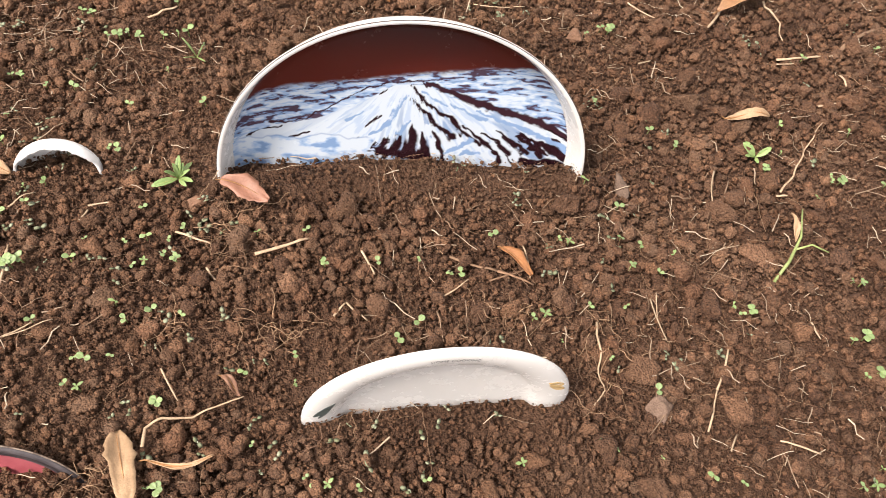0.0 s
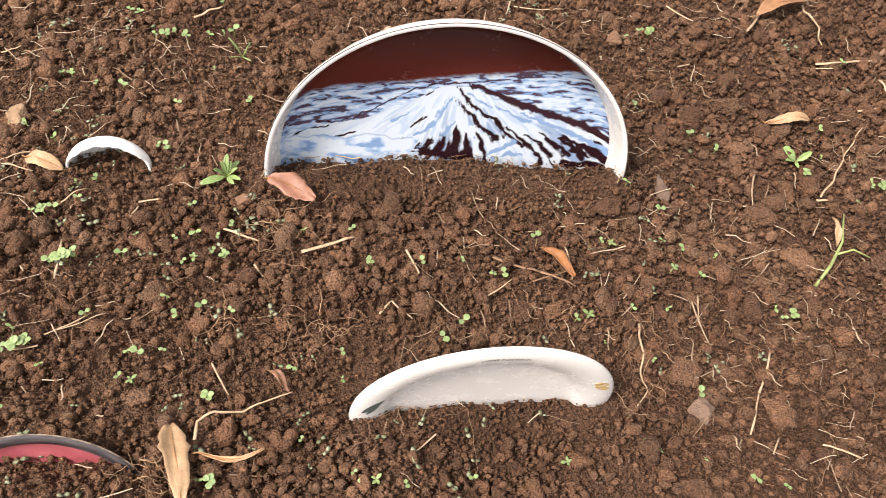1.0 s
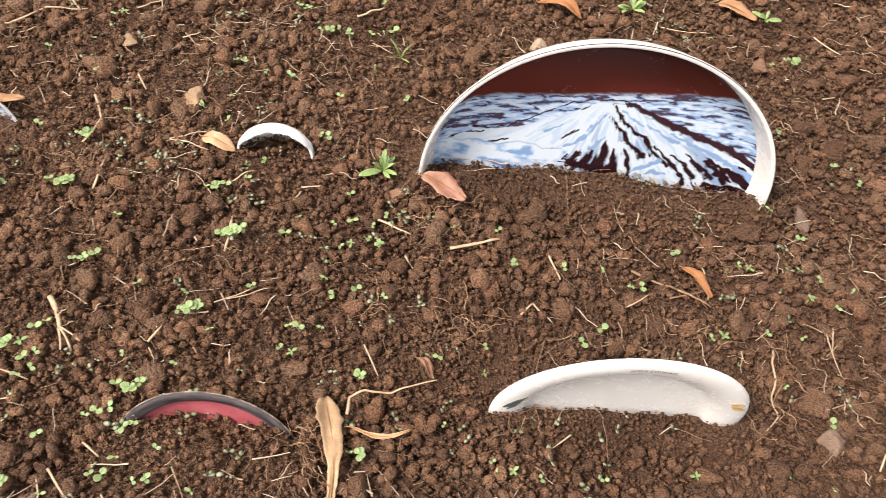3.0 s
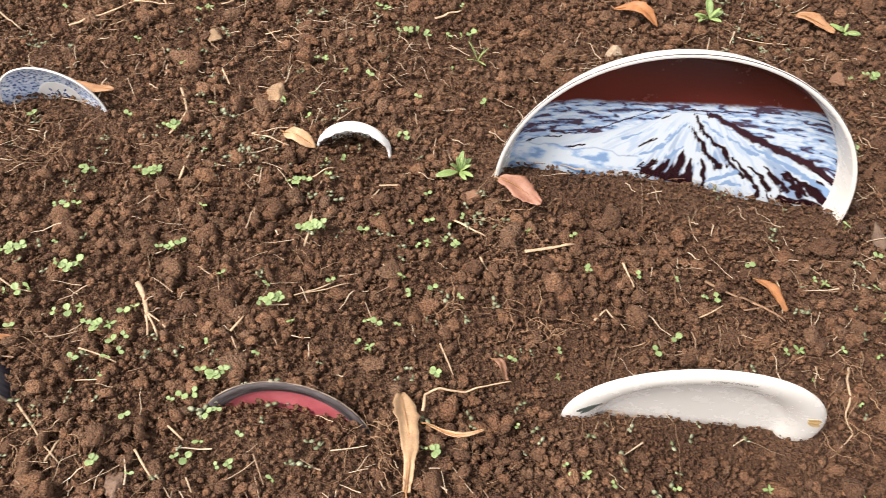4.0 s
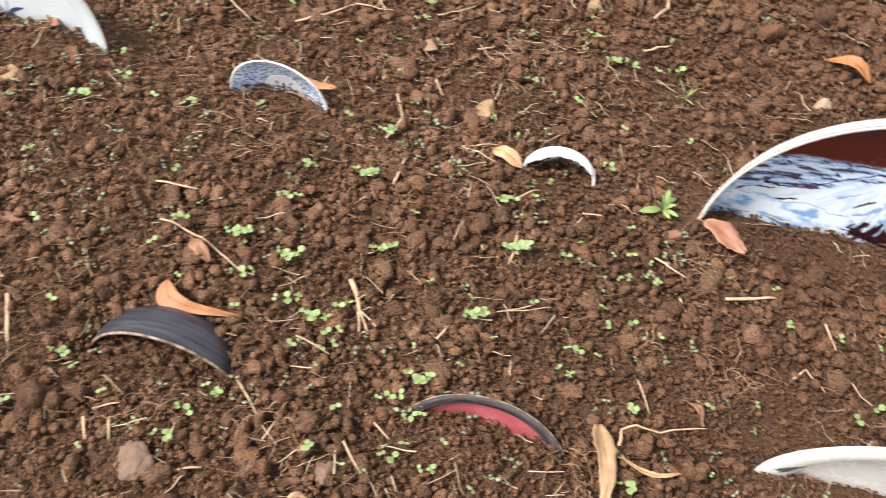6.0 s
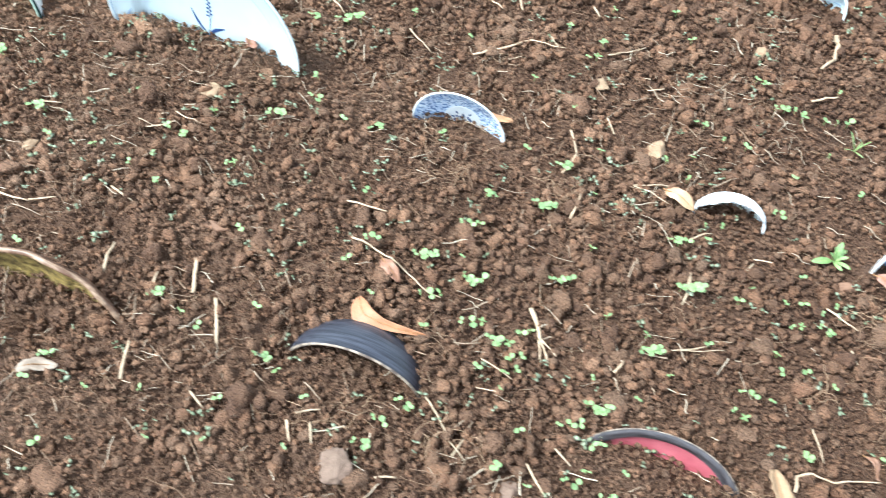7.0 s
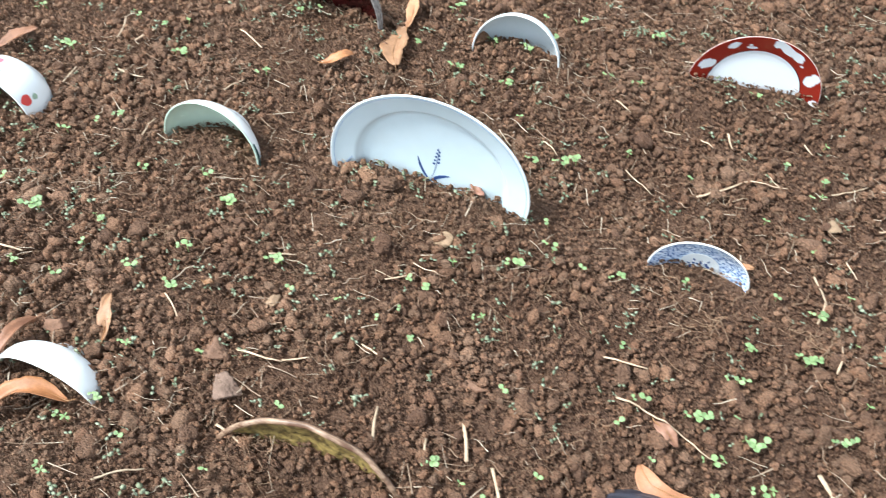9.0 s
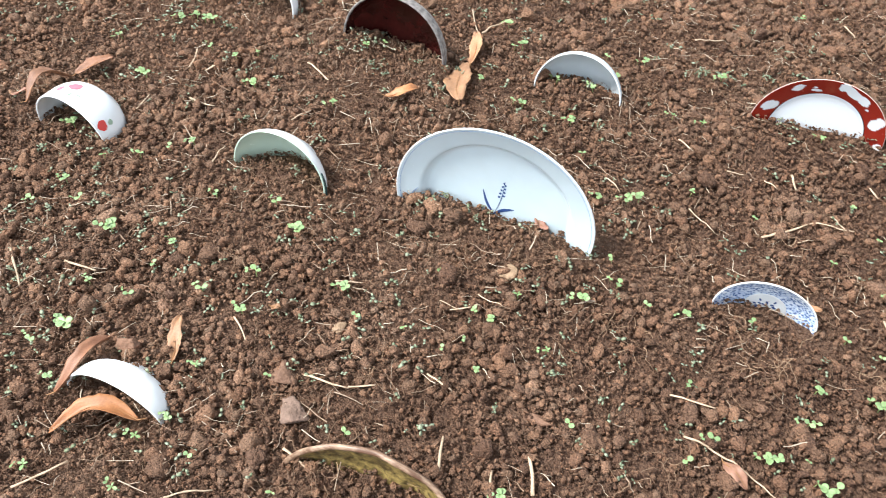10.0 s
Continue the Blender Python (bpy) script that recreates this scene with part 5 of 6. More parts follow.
strew((-0.202, 0.451, -0.194, 0.478, 3.6), (-0.161, 0.661, -0.137, 0.68, 2.7), (-0.15, 0.567, -0.149, 0.606, 3.2), (-0.15, 0.585, -0.15, 0.612, 2.6), (-0.148, 0.505, -0.109, 0.526, 2.4), (-0.137, 0.509, -0.092, 0.525, 1.8), (-0.087, 0.644, -0.081, 0.658, 3.3), (-0.082, 0.664, -0.059, 0.667, 3.3), (-0.053, 0.955, -0.019, 0.978, 4.7), (0.011, 0.63, 0.049, 0.614, 3.8), (0.014, 0.47, 0.032, 0.438, 2.3), (0.046, 0.586, 0.056, 0.572, 3), (0.095, 0.598, 0.151, 0.618, 5.5), (0.176, 0.524, 0.189, 0.54, 2.9), (0.189, 0.54, 0.21, 0.517, 2.9))
strew((0.206, 0.6, 0.219, 0.571, 3), (0.284, 0.542, 0.318, 0.564, 2.4), (0.371, 1.008, 0.445, 1.015, 2.4), (0.384, 0.609, 0.387, 0.568, 2.5), (0.515, 0.538, 0.523, 0.49, 2.5), (0.523, 0.545, 0.52, 0.517, 1.9), (0.541, 0.388, 0.563, 0.432, 3.0), (0.558, 0.367, 0.57, 0.384, 2.4), (0.563, 0.432, 0.587, 0.476, 3.2), (0.585, 0.904, 0.604, 0.91, 3.2), (0.595, 1.024, 0.63, 0.996, 3.5), (0.608, 0.373, 0.652, 0.361, 3.1), (0.638, 0.715, 0.622, 0.668, 2.9), (0.692, 0.506, 0.697, 0.486, 3.4), (0.703, 0.976, 0.744, 1.036, 5.2))
strew((0.71, 0.681, 0.723, 0.679, 4.5), (0.788, 0.914, 0.816, 0.915, 2.6), (0.793, 0.923, 0.884, 0.931, 5.2), (0.822, 0.833, 0.854, 0.841, 5.1), (0.876, 0.893, 0.878, 0.871, 4.5))
straw(0.301, 0.595, 0.350, 0.572, 5.0, TWIG, "twig", "thin brown twig on the soil")
straw(0.350, 0.572, 0.389, 0.558, 4.0, TWIG, "twig", "thin brown twig on the soil")
straw(0.340, 0.560, 0.385, 0.578, 2.5, TWIG, "twig", "thin brown twig on the soil")
straw(0.897, 0.944, 0.973, 0.989, 9.0, TWIG, "twig", "weathered grey-brown stick on the soil")
straw(-0.313, 0.492, -0.290, 0.455, 7.0)
straw(-0.292, 0.458, -0.274, 0.435, 3.0)
straw(-0.292, 0.456, -0.283, 0.433, 3.0)
straw(-0.293, 0.458, -0.268, 0.445, 2.5)


def root(points, width):
    """A curved pale root or stem through a few points on the ground."""
    pts = []
    for a, b in zip(points, points[1:]):
        for s in np.linspace(0, 1, 6)[:-1]:
            x, y = a[0] + (b[0] - a[0]) * s, a[1] + (b[1] - a[1]) * s
            x += 0.0012 * math.sin(90 * x + 130 * y)
            pts.append((x, y, z_at(x, y) + 0.006))
    n = len(pts)
    v, f = tube(pts, [width / 2 * (1 - 0.6 * k / n) for k in range(n)], 6)
    ob = part("root", mesh_of("root", v, f), STRAW, None)
    tagged(ob, "long thin pale root lying on the soil", "root", "roots on the bed")


root([(0.449, 0.509), (0.448, 0.479), (0.444, 0.460), (0.444, 0.436), (0.425, 0.412)], 0.0028)
root([(0.005, 0.393), (0.007, 0.411), (0.021, 0.420), (0.046, 0.422), (0.071, 0.434), (0.096, 0.442)], 0.0034)
root([(-0.545, 0.500), (-0.517, 0.495), (-0.481, 0.485), (-0.433, 0.463), (-0.408, 0.462)], 0.0034)
root([(-0.039, 1.101), (-0.031, 1.083), (-0.032, 1.057), (-0.051, 1.020)], 0.0085)
root([(0.716, 0.685), (0.743, 0.712), (0.766, 0.744), (0.794, 0.778), (0.815, 0.802)], 0.0028)
root([(-0.384, 0.347), (-0.361, 0.328), (-0.342, 0.309), (-0.315, 0.290)], 0.0026)
root([(-1.058, 1.124), (-1.052, 1.149), (-1.037, 1.172), (-1.016, 1.190)], 0.0040)
root([(0.806, 1.036), (0.815, 0.987), (0.808, 0.948)], 0.0035)


def cotyledon(length, width, cup=0.12):
    """A small rounded leaf along local x with a little thickness."""
    bm = bmesh.new()
    rings = []
    for s, w in ((0.0, 0.12), (0.12, 0.35), (0.35, 0.9), (0.6, 1.0), (0.85, 0.72), (1.0, 0.25)):
        row = []
        for u in (-1, -0.5, 0, 0.5, 1):
            row.append(bm.verts.new((length * s, width / 2 * w * u, cup * width * (abs(u) ** 2) * w + 0.1 * length * s * (1 - s))))
        rings.append(row)
    for p, q in zip(rings, rings[1:]):
        for i in range(4):
            bm.faces.new((p[i], q[i], q[i + 1], p[i + 1]))
    bmesh.ops.recalc_face_normals(bm, faces=bm.faces)
    bmesh.ops.solidify(bm, geom=bm.faces[:], thickness=0.0003)
    return bm


def seedling_kind(leaves, ratio, seed, material):
    """A seedling of unit span: a stem and two to six rounded leaves."""
    rng = random.Random(seed)
    ob = thing("seedling", Matrix.Identity(4), "tiny bright green seedling with rounded leaves sprouting from soil", "seedling", "seedlings of the bed")
    v, f = tube([(0, 0, -0.45), (0.02, 0.01, 0.0), (0, 0, 0.32)], [0.05, 0.045, 0.04], 5)
    part("stem", mesh_of("stem", v, f), STEM, ob)
    for k in range(leaves):
        tier = k // 2
        turn = (k % 2) * math.pi + tier * 1.45 + rng.uniform(-0.6, 0.6)
        size = (0.5, 0.40, 0.30)[tier] * rng.uniform(0.7, 1.15)
        leaf = part("leaf", cotyledon(size, size * ratio), material, ob)
        leaf.matrix_basis = Matrix.Translation((0, 0, 0.28 + 0.07 * tier)) @ Matrix.Rotation(turn, 4, "Z") @ Matrix.Rotation(-rng.uniform(0.05, 0.35), 4, "Y")
    return ob


KINDS = [seedling_kind(2, 0.95, 1, GREEN), seedling_kind(2, 0.80, 2, GREEN), seedling_kind(4, 0.95, 3, GREEN), seedling_kind(4, 0.82, 4, GREEN), seedling_kind(6, 0.9, 5, GREEN),
         seedling_kind(2, 0.55, 6, DULL_GREEN), seedling_kind(4, 0.5, 7, DULL_GREEN)]
PICK = random.Random(77)
PLACED = {}


def sow(*rows):
    crowd = [(x + 0.009, y + 0.006, span * 0.8) for x, y, span in rows if span >= 13 and -0.5 < x < -0.1 and 0.36 < y < 0.66]
    crowd += [(x - 0.007 - 0.0003 * span, y + 0.004 * math.sin(90 * x), span * 0.55) for x, y, span in rows if span >= 15]
    for x, y, span in list(rows) + crowd:
        if span >= 20:
            k = PICK.choice((4, 4, 2, 3))
        elif span >= 14:
            k = PICK.choice((0, 2, 3, 2, 6))
        else:
            k = PICK.choice((0, 1, 1, 5))
        m = Matrix.Translation((x, y, z_at(x, y) + 0.0085)) @ Matrix.Rotation(PICK.uniform(0, 6.28), 4, "Z") @ Matrix.Rotation(PICK.uniform(-0.2, 0.2), 4, "X") 
        size = span / 1000 * (0.82 if span >= 20 else 0.94 if span >= 15 else 1.02)
        if k in PLACED:
            copy_thing(KINDS[k], m @ Matrix.Scale(size / PLACED[k], 4))
        else:
            KINDS[k].matrix_world = m @ Matrix.Scale(size, 4)
            PLACED[k] = size


sow((-1.622, 0.838, 18), (-1.562, 0.928, 24), (-1.543, 0.624, 24), (-1.538, 0.945, 20), (-1.514, 0.768, 29), (-1.498, 0.939, 33), (-1.481, 0.468, 16), (-1.469, 0.522, 18), (-1.462, 0.879, 15), (-1.451, 0.586, 13), (-1.421, 0.5, 18), (-1.41, 0.876, 14), (-1.402, 0.609, 15), (-1.379, 0.896, 14), (-1.375, 0.643, 13), (-1.345, 0.665, 16), (-1.343, 0.471, 31), (-1.343, 0.828, 24), (-1.319, 0.286, 16), (-1.312, 0.387, 16), (-1.292, 0.322, 30), (-1.263, 0.254, 15), (-1.252, 0.392, 16), (-1.252, 0.447, 13))
sow((-1.25, 0.587, 15), (-1.248, 0.485, 15), (-1.216, 0.987, 14), (-1.205, 0.153, 19), (-1.197, 0.834, 19), (-1.197, 1.014, 12), (-1.168, 0.436, 19), (-1.165, 0.612, 17), (-1.118, 0.234, 18), (-1.118, 0.488, 19), (-1.108, 0.339, 16), (-1.107, 0.577, 29), (-1.102, 0.428, 20), (-1.1, 0.173, 17), (-1.095, 0.266, 16), (-1.047, 0.238, 12), (-1.021, 0.363, 11), (-1.021, 1.16, 21), (-1.011, 1.004, 14), (-1, 0.519, 23), (-0.975, 1.108, 24), (-0.969, 0.487, 13), (-0.941, 0.242, 13), (-0.924, 0.973, 24))
sow((-0.904, 0.494, 12), (-0.902, 0.335, 13), (-0.901, 0.595, 11), (-0.89, 1.045, 16), (-0.88, 0.16, 16), (-0.848, 0.487, 10), (-0.838, 0.963, 18), (-0.835, 1.154, 12), (-0.833, 0.556, 14), (-0.831, 0.511, 9), (-0.826, 1.028, 17), (-0.811, 0.136, 13), (-0.809, 0.553, 14), (-0.805, 1.103, 14), (-0.799, 0.899, 12), (-0.796, 0.471, 14), (-0.791, 0.6, 14), (-0.785, 0.199, 13), (-0.783, 0.232, 15), (-0.771, 1.162, 18), (-0.75, 0.816, 15), (-0.73, 0.143, 14), (-0.729, 0.539, 15), (-0.721, 0.211, 12))
sow((-0.712, 0.635, 23), (-0.711, 0.342, 17), (-0.709, 0.834, 19), (-0.697, 0.713, 13), (-0.694, 0.846, 22), (-0.693, 1.042, 15), (-0.678, 0.329, 12), (-0.677, 0.677, 18), (-0.671, 0.455, 14), (-0.666, 0.232, 11), (-0.649, 0.321, 13), (-0.646, 1.04, 15), (-0.642, 1.169, 18), (-0.634, 0.189, 10), (-0.634, 0.662, 12), (-0.627, 0.891, 14), (-0.602, 0.367, 12), (-0.587, 0.255, 12), (-0.584, 0.666, 15), (-0.578, 0.211, 7), (-0.567, 0.322, 16), (-0.557, 0.566, 13), (-0.548, 0.312, 13), (-0.543, 1.421, 14))
sow((-0.535, 0.465, 14), (-0.532, 0.876, 10), (-0.515, 0.503, 17), (-0.504, 0.293, 10), (-0.502, 0.691, 13), (-0.499, 0.235, 8), (-0.491, 0.436, 9), (-0.466, 1.097, 16), (-0.452, 0.506, 20), (-0.425, 0.458, 17), (-0.422, 0.269, 15), (-0.422, 0.831, 11), (-0.418, 0.419, 11), (-0.417, 0.57, 15), (-0.414, 0.299, 15), (-0.414, 0.619, 14), (-0.41, 0.523, 8), (-0.407, 0.957, 14), (-0.398, 0.326, 18), (-0.391, 0.706, 12), (-0.386, 0.495, 22), (-0.368, 0.446, 18), (-0.358, 1.019, 13), (-0.355, 0.804, 9))
sow((-0.353, 0.911, 16), (-0.352, 0.938, 14), (-0.345, 0.395, 12), (-0.342, 0.627, 19), (-0.334, 0.699, 18), (-0.331, 0.431, 22), (-0.314, 0.383, 8), (-0.313, 0.404, 13), (-0.313, 0.42, 13), (-0.313, 0.454, 14), (-0.301, 0.746, 10), (-0.29, 0.539, 17), (-0.29, 0.672, 7), (-0.288, 0.298, 14), (-0.279, 0.35, 12), (-0.271, 0.593, 12), (-0.269, 1.046, 13), (-0.253, 0.292, 11), (-0.235, 0.997, 13), (-0.229, 0.374, 15), (-0.228, 0.513, 12), (-0.221, 0.435, 8), (-0.217, 0.768, 12), (-0.206, 0.313, 16))
sow((-0.205, 0.4, 21), (-0.201, 0.361, 13), (-0.199, 0.331, 13), (-0.186, 0.788, 7), (-0.184, 0.749, 13), (-0.183, 0.848, 15), (-0.178, 0.511, 12), (-0.174, 0.645, 16), (-0.169, 0.43, 9), (-0.169, 0.49, 19), (-0.167, 0.314, 15), (-0.163, 0.341, 9), (-0.154, 0.837, 9), (-0.148, 0.684, 8), (-0.143, 0.471, 10), (-0.142, 0.585, 26), (-0.142, 0.662, 9), (-0.128, 0.690, 11), (-0.123, 0.306, 12), (-0.123, 0.834, 13), (-0.119, 0.956, 20), (-0.111, 0.524, 11), (-0.088, 0.596, 14), (-0.085, 0.925, 17))
sow((-0.078, 0.619, 8), (-0.06, 0.74, 16), (-0.059, 0.92, 19), (-0.057, 0.452, 16), (-0.056, 0.805, 10), (-0.054, 0.479, 15), (-0.037, 0.615, 8), (-0.036, 0.541, 12), (-0.032, 0.484, 8), (-0.031, 0.922, 11), (-0.025, 0.524, 12), (-0.024, 0.658, 10), (-0.019, 0.983, 10), (-0.018, 0.859, 9), (-0.017, 0.622, 13), (-0.015, 0.59, 15), (-0.002, 0.534, 13), (-0.001, 0.929, 18), (0.005, 0.618, 8), (0.014, 0.436, 14), (0.016, 0.592, 17), (0.021, 0.632, 10), (0.024, 0.354, 16), (0.028, 0.524, 9))
sow((0.029, 0.807, 13), (0.091, 0.463, 11), (0.096, 0.626, 9), (0.102, 0.393, 7), (0.138, 0.452, 10), (0.139, 0.48, 9), (0.148, 0.626, 10), (0.15, 0.359, 7), (0.167, 0.585, 14), (0.17, 0.351, 16), (0.197, 0.347, 9), (0.223, 0.585, 11), (0.24, 0.492, 14), (0.259, 0.352, 9), (0.261, 0.511, 14), (0.268, 0.588, 8), (0.311, 0.572, 15), (0.348, 0.364, 14), (0.349, 0.618, 13), (0.394, 0.518, 18), (0.408, 0.489, 6), (0.426, 0.376, 14), (0.436, 0.61, 15), (0.443, 0.373, 6))
sow((0.443, 0.526, 9), (0.457, 0.47, 7), (0.462, 0.68, 13), (0.483, 0.527, 12), (0.484, 0.362, 6), (0.497, 0.43, 13), (0.498, 0.616, 9), (0.501, 0.577, 14), (0.501, 0.655, 13), (0.506, 0.819, 9), (0.519, 0.604, 11), (0.519, 0.953, 8), (0.532, 0.343, 12), (0.533, 0.57, 9), (0.554, 0.591, 12), (0.555, 0.963, 23), (0.561, 0.335, 8), (0.564, 0.77, 12), (0.593, 0.746, 13), (0.602, 0.523, 12), (0.622, 0.517, 16), (0.693, 0.327, 19), (0.703, 0.714, 14), (0.709, 0.343, 9))
sow((0.735, 0.744, 9), (0.739, 0.44, 16), (0.744, 0.484, 18), (0.747, 0.791, 11), (0.759, 0.673, 9), (0.771, 0.554, 15), (0.792, 0.711, 8), (0.805, 0.704, 17), (0.827, 0.919, 12), (0.842, 0.779, 12), (0.859, 0.695, 11), (0.942, 0.935, 11))
for k, kind in enumerate(KINDS):
    if k not in PLACED:
        kind.matrix_world = Matrix.Translation((0.9 - 0.02 * k, 0.6, z_at(0.9, 0.6))) @ Matrix.Scale(0.012, 4)


def weed(name, x, y, span, leaves, ratio, label, material, rise=0.35, seed=0):
    """A small broad-leaved or grassy weed: leaves rising from one point."""
    rng = random.Random(seed)
    ob = thing(name, Matrix.Translation((x, y, z_at(x, y) + 0.003)), label, "weed")
    for k in range(leaves):
        size = span / 2 * rng.uniform(0.5, 1.15)
        leaf = part("leaf", cotyledon(size, size * ratio, 0.25), material, ob)
        leaf.matrix_basis = Matrix.Translation((0, 0, 0.003)) @ Matrix.Rotation(2 * math.pi * k / leaves + rng.uniform(-0.7, 0.7), 4, "Z") @ Matrix.Rotation(-rise * rng.uniform(0.2, 1.7), 4, "Y") @ Matrix.Rotation(rng.uniform(-0.6, 0.6), 4, "X")
        v, f = tube([(0, 0, 0), (size * 0.5, 0, 0.035 * size), (size * 0.95, 0, 0.006 * size)], [0.0007, 0.0005, 0.0003], 5)
        part("rib", mesh_of("rib", v, f), STEM, leaf)


weed("broadleaf_weed", 0.009, 0.698, 0.058, 9, 0.30, "wilting broad-leaved green weed beside the tray", DULL_GREEN, 0.6, 21)
weed("broadleaf_weed", 0.699, 0.738, 0.050, 5, 0.36, "dull green broad-leaved weed on the soil", DULL_GREEN, 0.4, 5)
weed("broadleaf_weed", 0.332, 1.037, 0.075, 7, 0.33, "leafy green weed growing from the soil", DULL_GREEN, 0.5, 8)
weed("broadleaf_weed", 0.531, 1.054, 0.055, 5, 0.35, "leafy green weed growing from the soil", DULL_GREEN, 0.5, 9)
weed("broadleaf_weed", -0.110, 1.245, 0.050, 5, 0.55, "bright green weed beside a bowl", GREEN, 0.4, 10)
weed("grass_tuft", 0.013, 0.886, 0.062, 5, 0.11, "small tuft of green grass blades", GREEN, 0.9, 12)


def stalk():
    ob = thing("green_stalk", Matrix.Translation((0.666, 0.558, z_at(0.666, 0.558))), "fallen pale green stalk with a dried leaf", "stalk")
    v, f = tube([(0, 0, 0.003), (0.022, 0.022, 0.012), (0.042, 0.05, 0.02), (0.053, 0.085, 0.026)], [0.0018, 0.0020, 0.0015, 0.0008], 8)
    part("stem", mesh_of("stem", v, f), plain_material("stalk_green", (0.22, 0.27, 0.10), 0.45), ob)
    v, f = tube([(0.03, 0.035, 0.016), (0.055, 0.042, 0.016), (0.075, 0.034, 0.012)], [0.0014, 0.0012, 0.0008], 6)
    part("side_shoot", mesh_of("side_shoot", v, f), STEM, ob)
    blade, rib = leaf_meshes(0.036, 0.007, 0.1, 0.8, random.Random(5))
    dry = part("dried_leaf", blade, LEAF["cream"], ob, "dried cream leaf")
    dry.matrix_basis = Matrix.Translation((0.033, 0.045, 0.022)) @ Matrix.Rotation(1.4, 4, "Z")


stalk()


# ---- countless small litter ----
def litter_tubes(name, count, seed, length, width, wiggle, sides, material, label, segs):
    rng = np.random.default_rng(seed)
    x, y = rng.uniform(-1.95, 1.05, count * 3), rng.uniform(0.05, 1.6, count * 3)
    keep = in_bed(x, y) & (HILLS.fractal(x / 0.13 + 20, y / 0.13 + 50, 2) + rng.normal(size=len(x)) * 0.12 > 0.46)
    x, y = x[keep][:count], y[keep][:count]
    n = len(x)
    ang = rng.uniform(0, 6.28, n)
    long = length[0] * (length[1] / length[0]) ** rng.random(n)
    s = np.linspace(0, 1, segs + 1)
    bend = np.cumsum(rng.normal(size=(n, segs + 1)) * wiggle, 1)
    a = ang[:, None] + bend
    px = x[:, None] + np.cumsum(np.cos(a), 1) * long[:, None] / segs
    py = y[:, None] + np.cumsum(np.sin(a), 1) * long[:, None] / segs
    lift = rng.uniform(0.003, 0.008, n)[:, None] + 0.002 * np.sin(s * 9 + ang[:, None])
    pz = earth(px, py) + lift
    r = (width[0] + (width[1] - width[0]) * rng.random(n) ** 2)[:, None] / 2 * (1 - 0.5 * s)
    nx, ny = -np.sin(a), np.cos(a)
    rows = []
    for k in range(sides):
        t = 2 * math.pi * k / sides
        rows.append(np.stack([px + nx * r * math.cos(t), py + ny * r * math.cos(t), pz + r * math.sin(t) * 0.8], -1))
    v = np.stack(rows, 2).reshape(-1, 3)
    base = (np.arange(n) * (segs + 1) * sides)[:, None, None] + (np.arange(segs) * sides)[None, :, None]
    k = np.arange(sides)[None, None]
    j = (k + 1) % sides
    f = np.stack([base + k, base + j, base + sides + j, base + sides + k], -1).reshape(-1, 4)
    ob = part(name, raw_mesh(name, v, f), material, None)
    tagged(ob, label, "litter", kind="stuff")


litter_tubes("fine_roots", 4200, 51, (0.012, 0.070), (0.0003, 0.0008), 0.30, 3, ROOT, "fine pale brown rootlets over the soil", 6)
litter_tubes("straw_bits", 3200, 52, (0.008, 0.042), (0.0007, 0.0021), 0.04, 5, CHAFF, "short bits of pale straw on the soil", 3)


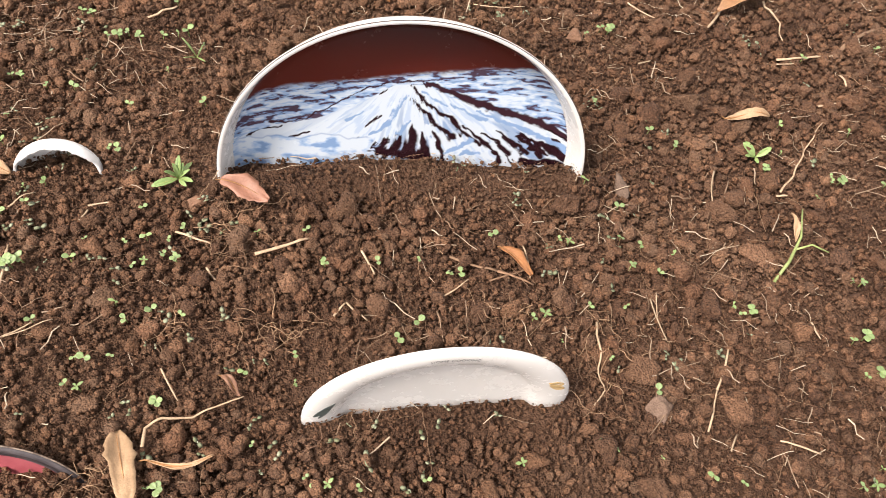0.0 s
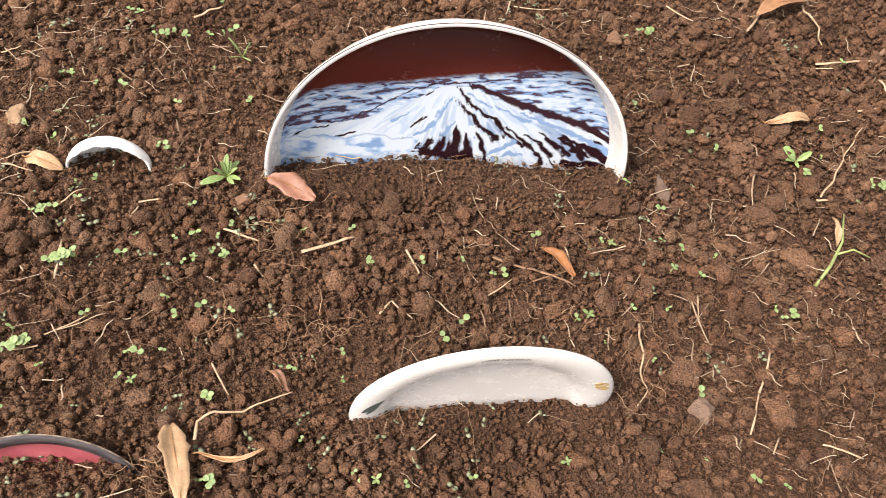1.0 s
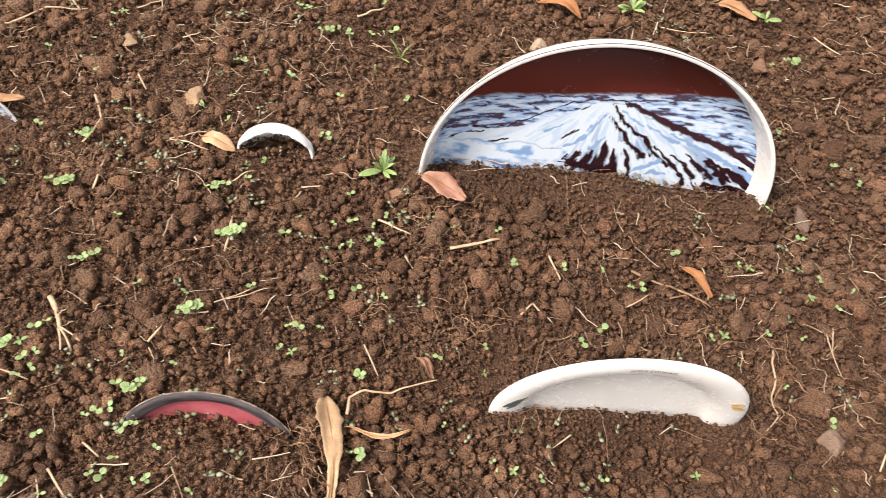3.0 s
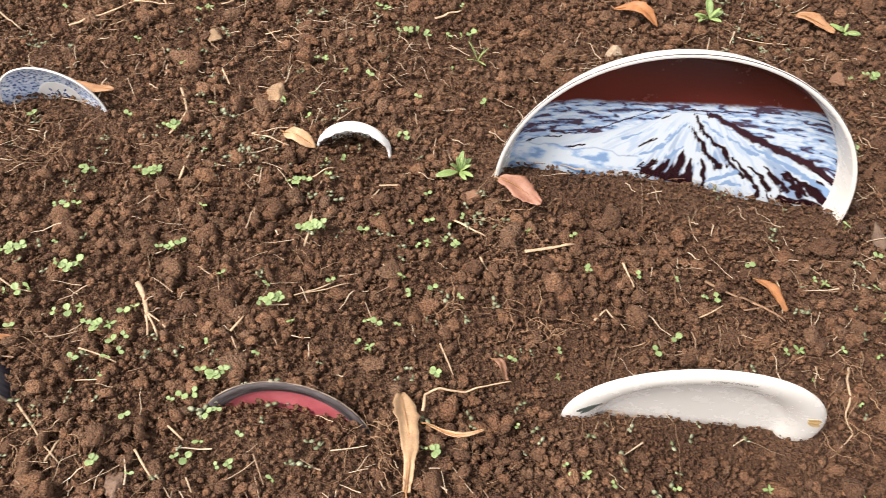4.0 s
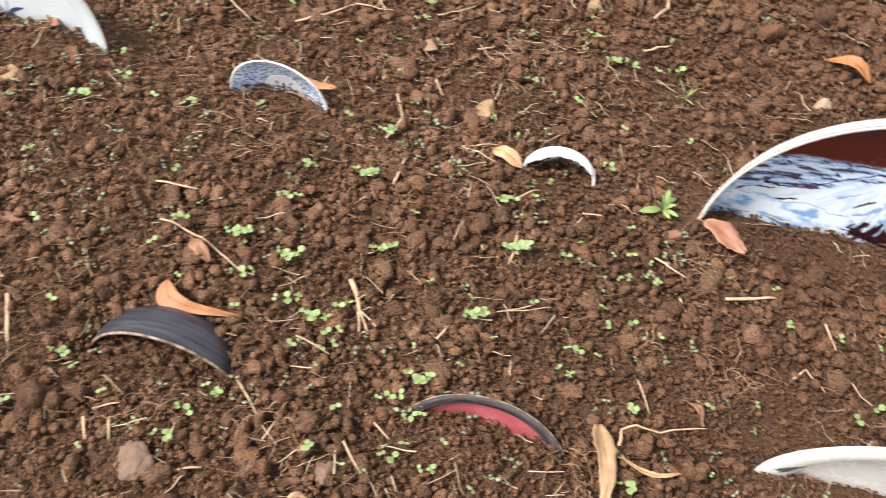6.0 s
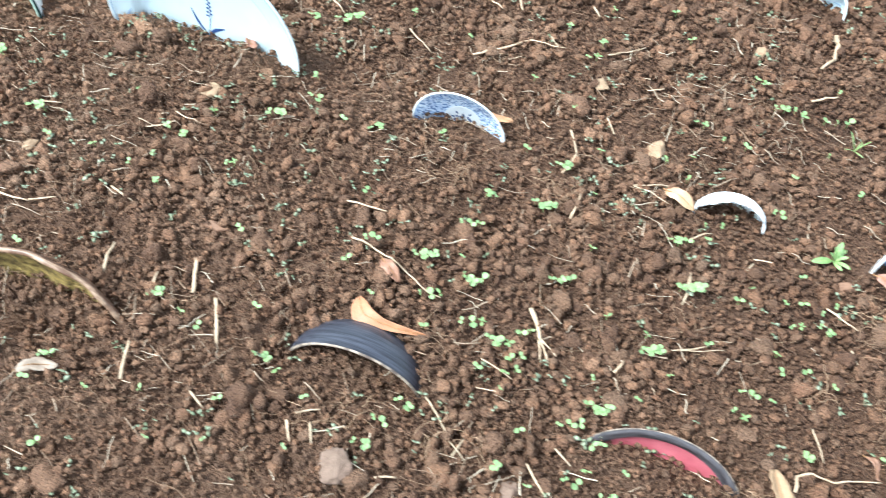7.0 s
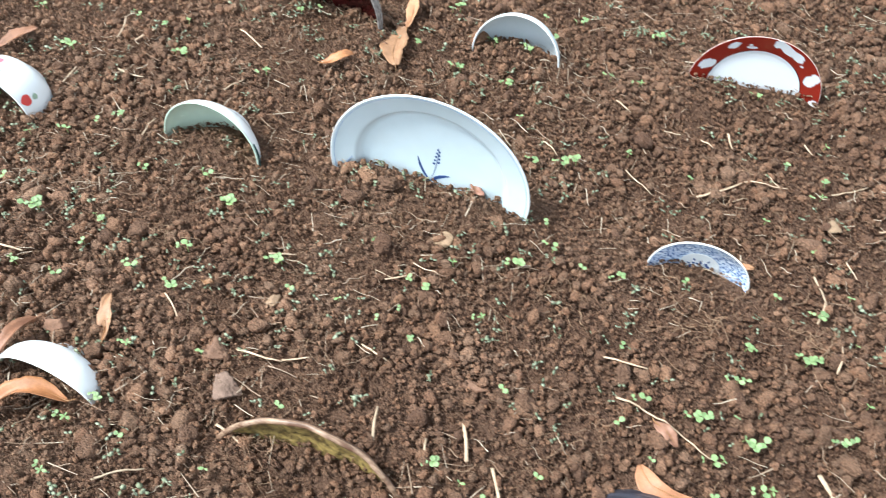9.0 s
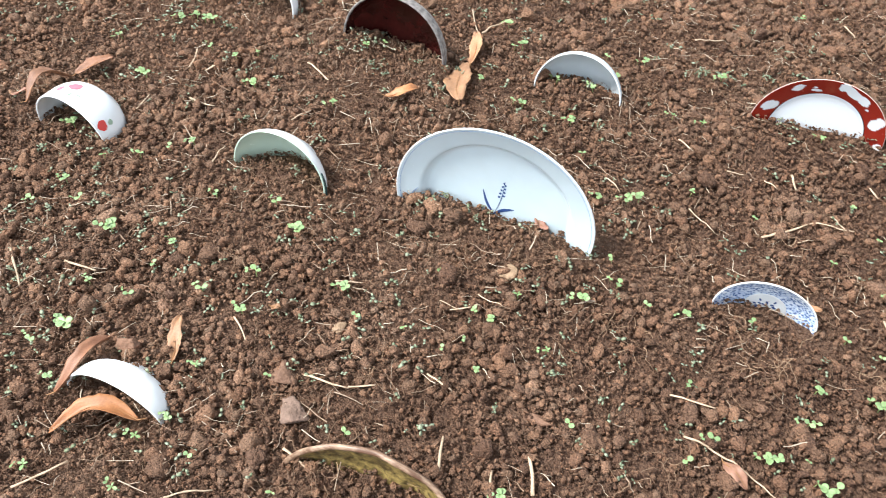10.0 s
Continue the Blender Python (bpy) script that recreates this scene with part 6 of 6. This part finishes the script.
def tiny_seedlings():
    rng = np.random.default_rng(61)
    rim = [(0.5 - 0.5 * math.cos(a), 0.34 * math.sin(a), 0.04 * math.sin(a) ** 2) for a in np.linspace(0, 2 * math.pi, 9)[:-1]]
    leaf = np.array(rim + [(0.5, 0, 0.03), (0.5, 0, -0.03)])
    tris = np.array([(k, (k + 1) % 8, 8) for k in range(8)] + [((k + 1) % 8, k, 9) for k in range(8)])
    verts, faces, total = [], [], 0
    count = 0
    while count < 1050:
        cx, cy = rng.uniform(-1.9, 0.95), rng.uniform(0.07, 1.55)
        dense = 0.54 if cx < -0.7 else 0.48 if cx < -0.1 else 0.30
        if not bool(in_bed(cx, cy)) or float(HILLS.fractal(cx / 0.1 + 90, cy / 0.1 + 12, 3)) + rng.normal() * 0.1 > dense:
            continue
        count += 1
        for shoot in range(rng.integers(1, 4 if cx < -0.5 else 3)):
            x, y = cx + rng.normal() * 0.006, cy + rng.normal() * 0.006
            size, turn = rng.uniform(0.0032, 0.0078), rng.uniform(0, 6.28)
            z = z_at(x, y) + 0.0045 + rng.random() * 0.003
            for half in range(rng.integers(2, 4)):
                a, e = turn + half * (2.6 + rng.random()), rng.uniform(-0.3, 0.6)
                m = np.array(Matrix.Rotation(a, 3, "Z") @ Matrix.Rotation(-e, 3, "Y") @ Matrix.Rotation(rng.normal() * 0.4, 3, "X"))
                verts.append(leaf * size * rng.uniform(0.7, 1.1) @ m.T + (x, y, z))
                faces.append(tris + total)
                total += len(leaf)
    ob = part("tiny_seedlings", raw_mesh("tiny_seedlings", np.concatenate(verts), np.concatenate(faces)), TINY_GREEN, None, smooth=False)
    tagged(ob, "scattered tiny grey-green cotyledons on the soil", "seedlings", kind="stuff")


tiny_seedlings()


def root_tangles(places):
    """Loose knots of hair-thin brown roots pulled out of the soil."""
    rng = np.random.default_rng(500)
    verts, faces, total = [], [], 0
    for x, y, count, spread in places:
        for k in range(count):
            px, py = x + rng.normal() * spread * 0.6, y + rng.normal() * spread * 0.5
            a, step = rng.uniform(0, 6.28), rng.uniform(0.25, 0.9) * spread / 5
            lift, w, pts = rng.uniform(0.004, 0.011), rng.uniform(0.00025, 0.0006), []
            for q in range(9):
                pts.append((px, py, z_at(px, py) + lift + 0.002 * math.sin(q + k)))
                a += rng.normal() * 0.45
                px, py = px + math.cos(a) * step, py + math.sin(a) * step
            v, f = tube(pts, [w * (1 - 0.06 * q) for q in range(9)], 4)
            verts += v
            faces += [tuple(i + total for i in g) for g in f]
            total += len(v)
    ob = part("root_tangles", mesh_of("root_tangles", verts, faces), ROOT, None)
    tagged(ob, "loose tangles of thin brown roots on the soil", "roots", kind="stuff")


root_tangles((
    (-0.024, 0.362, 34, 0.030), (0.113, 0.503, 26, 0.034), (0.079, 0.640, 26, 0.036), (0.453, 0.494, 16, 0.034), (0.440, 0.431, 14, 0.030), (0.371, 0.525, 14, 0.030), (0.190, 0.425, 12, 0.034),
    (-0.487, 0.640, 26, 0.040), (-0.349, 0.665, 24, 0.038), (0.026, 0.511, 16, 0.028), (-0.341, 0.314, 16, 0.030), (-0.480, 0.898, 26, 0.040), (-0.904, 0.284, 22, 0.036),
    (-0.897, 0.425, 18, 0.032), (-0.383, 0.816, 14, 0.030), (-1.164, 0.485, 14, 0.030), (-0.643, 0.616, 16, 0.034), (-0.465, 0.290, 20, 0.032), (-0.560, 0.450, 14, 0.030)))
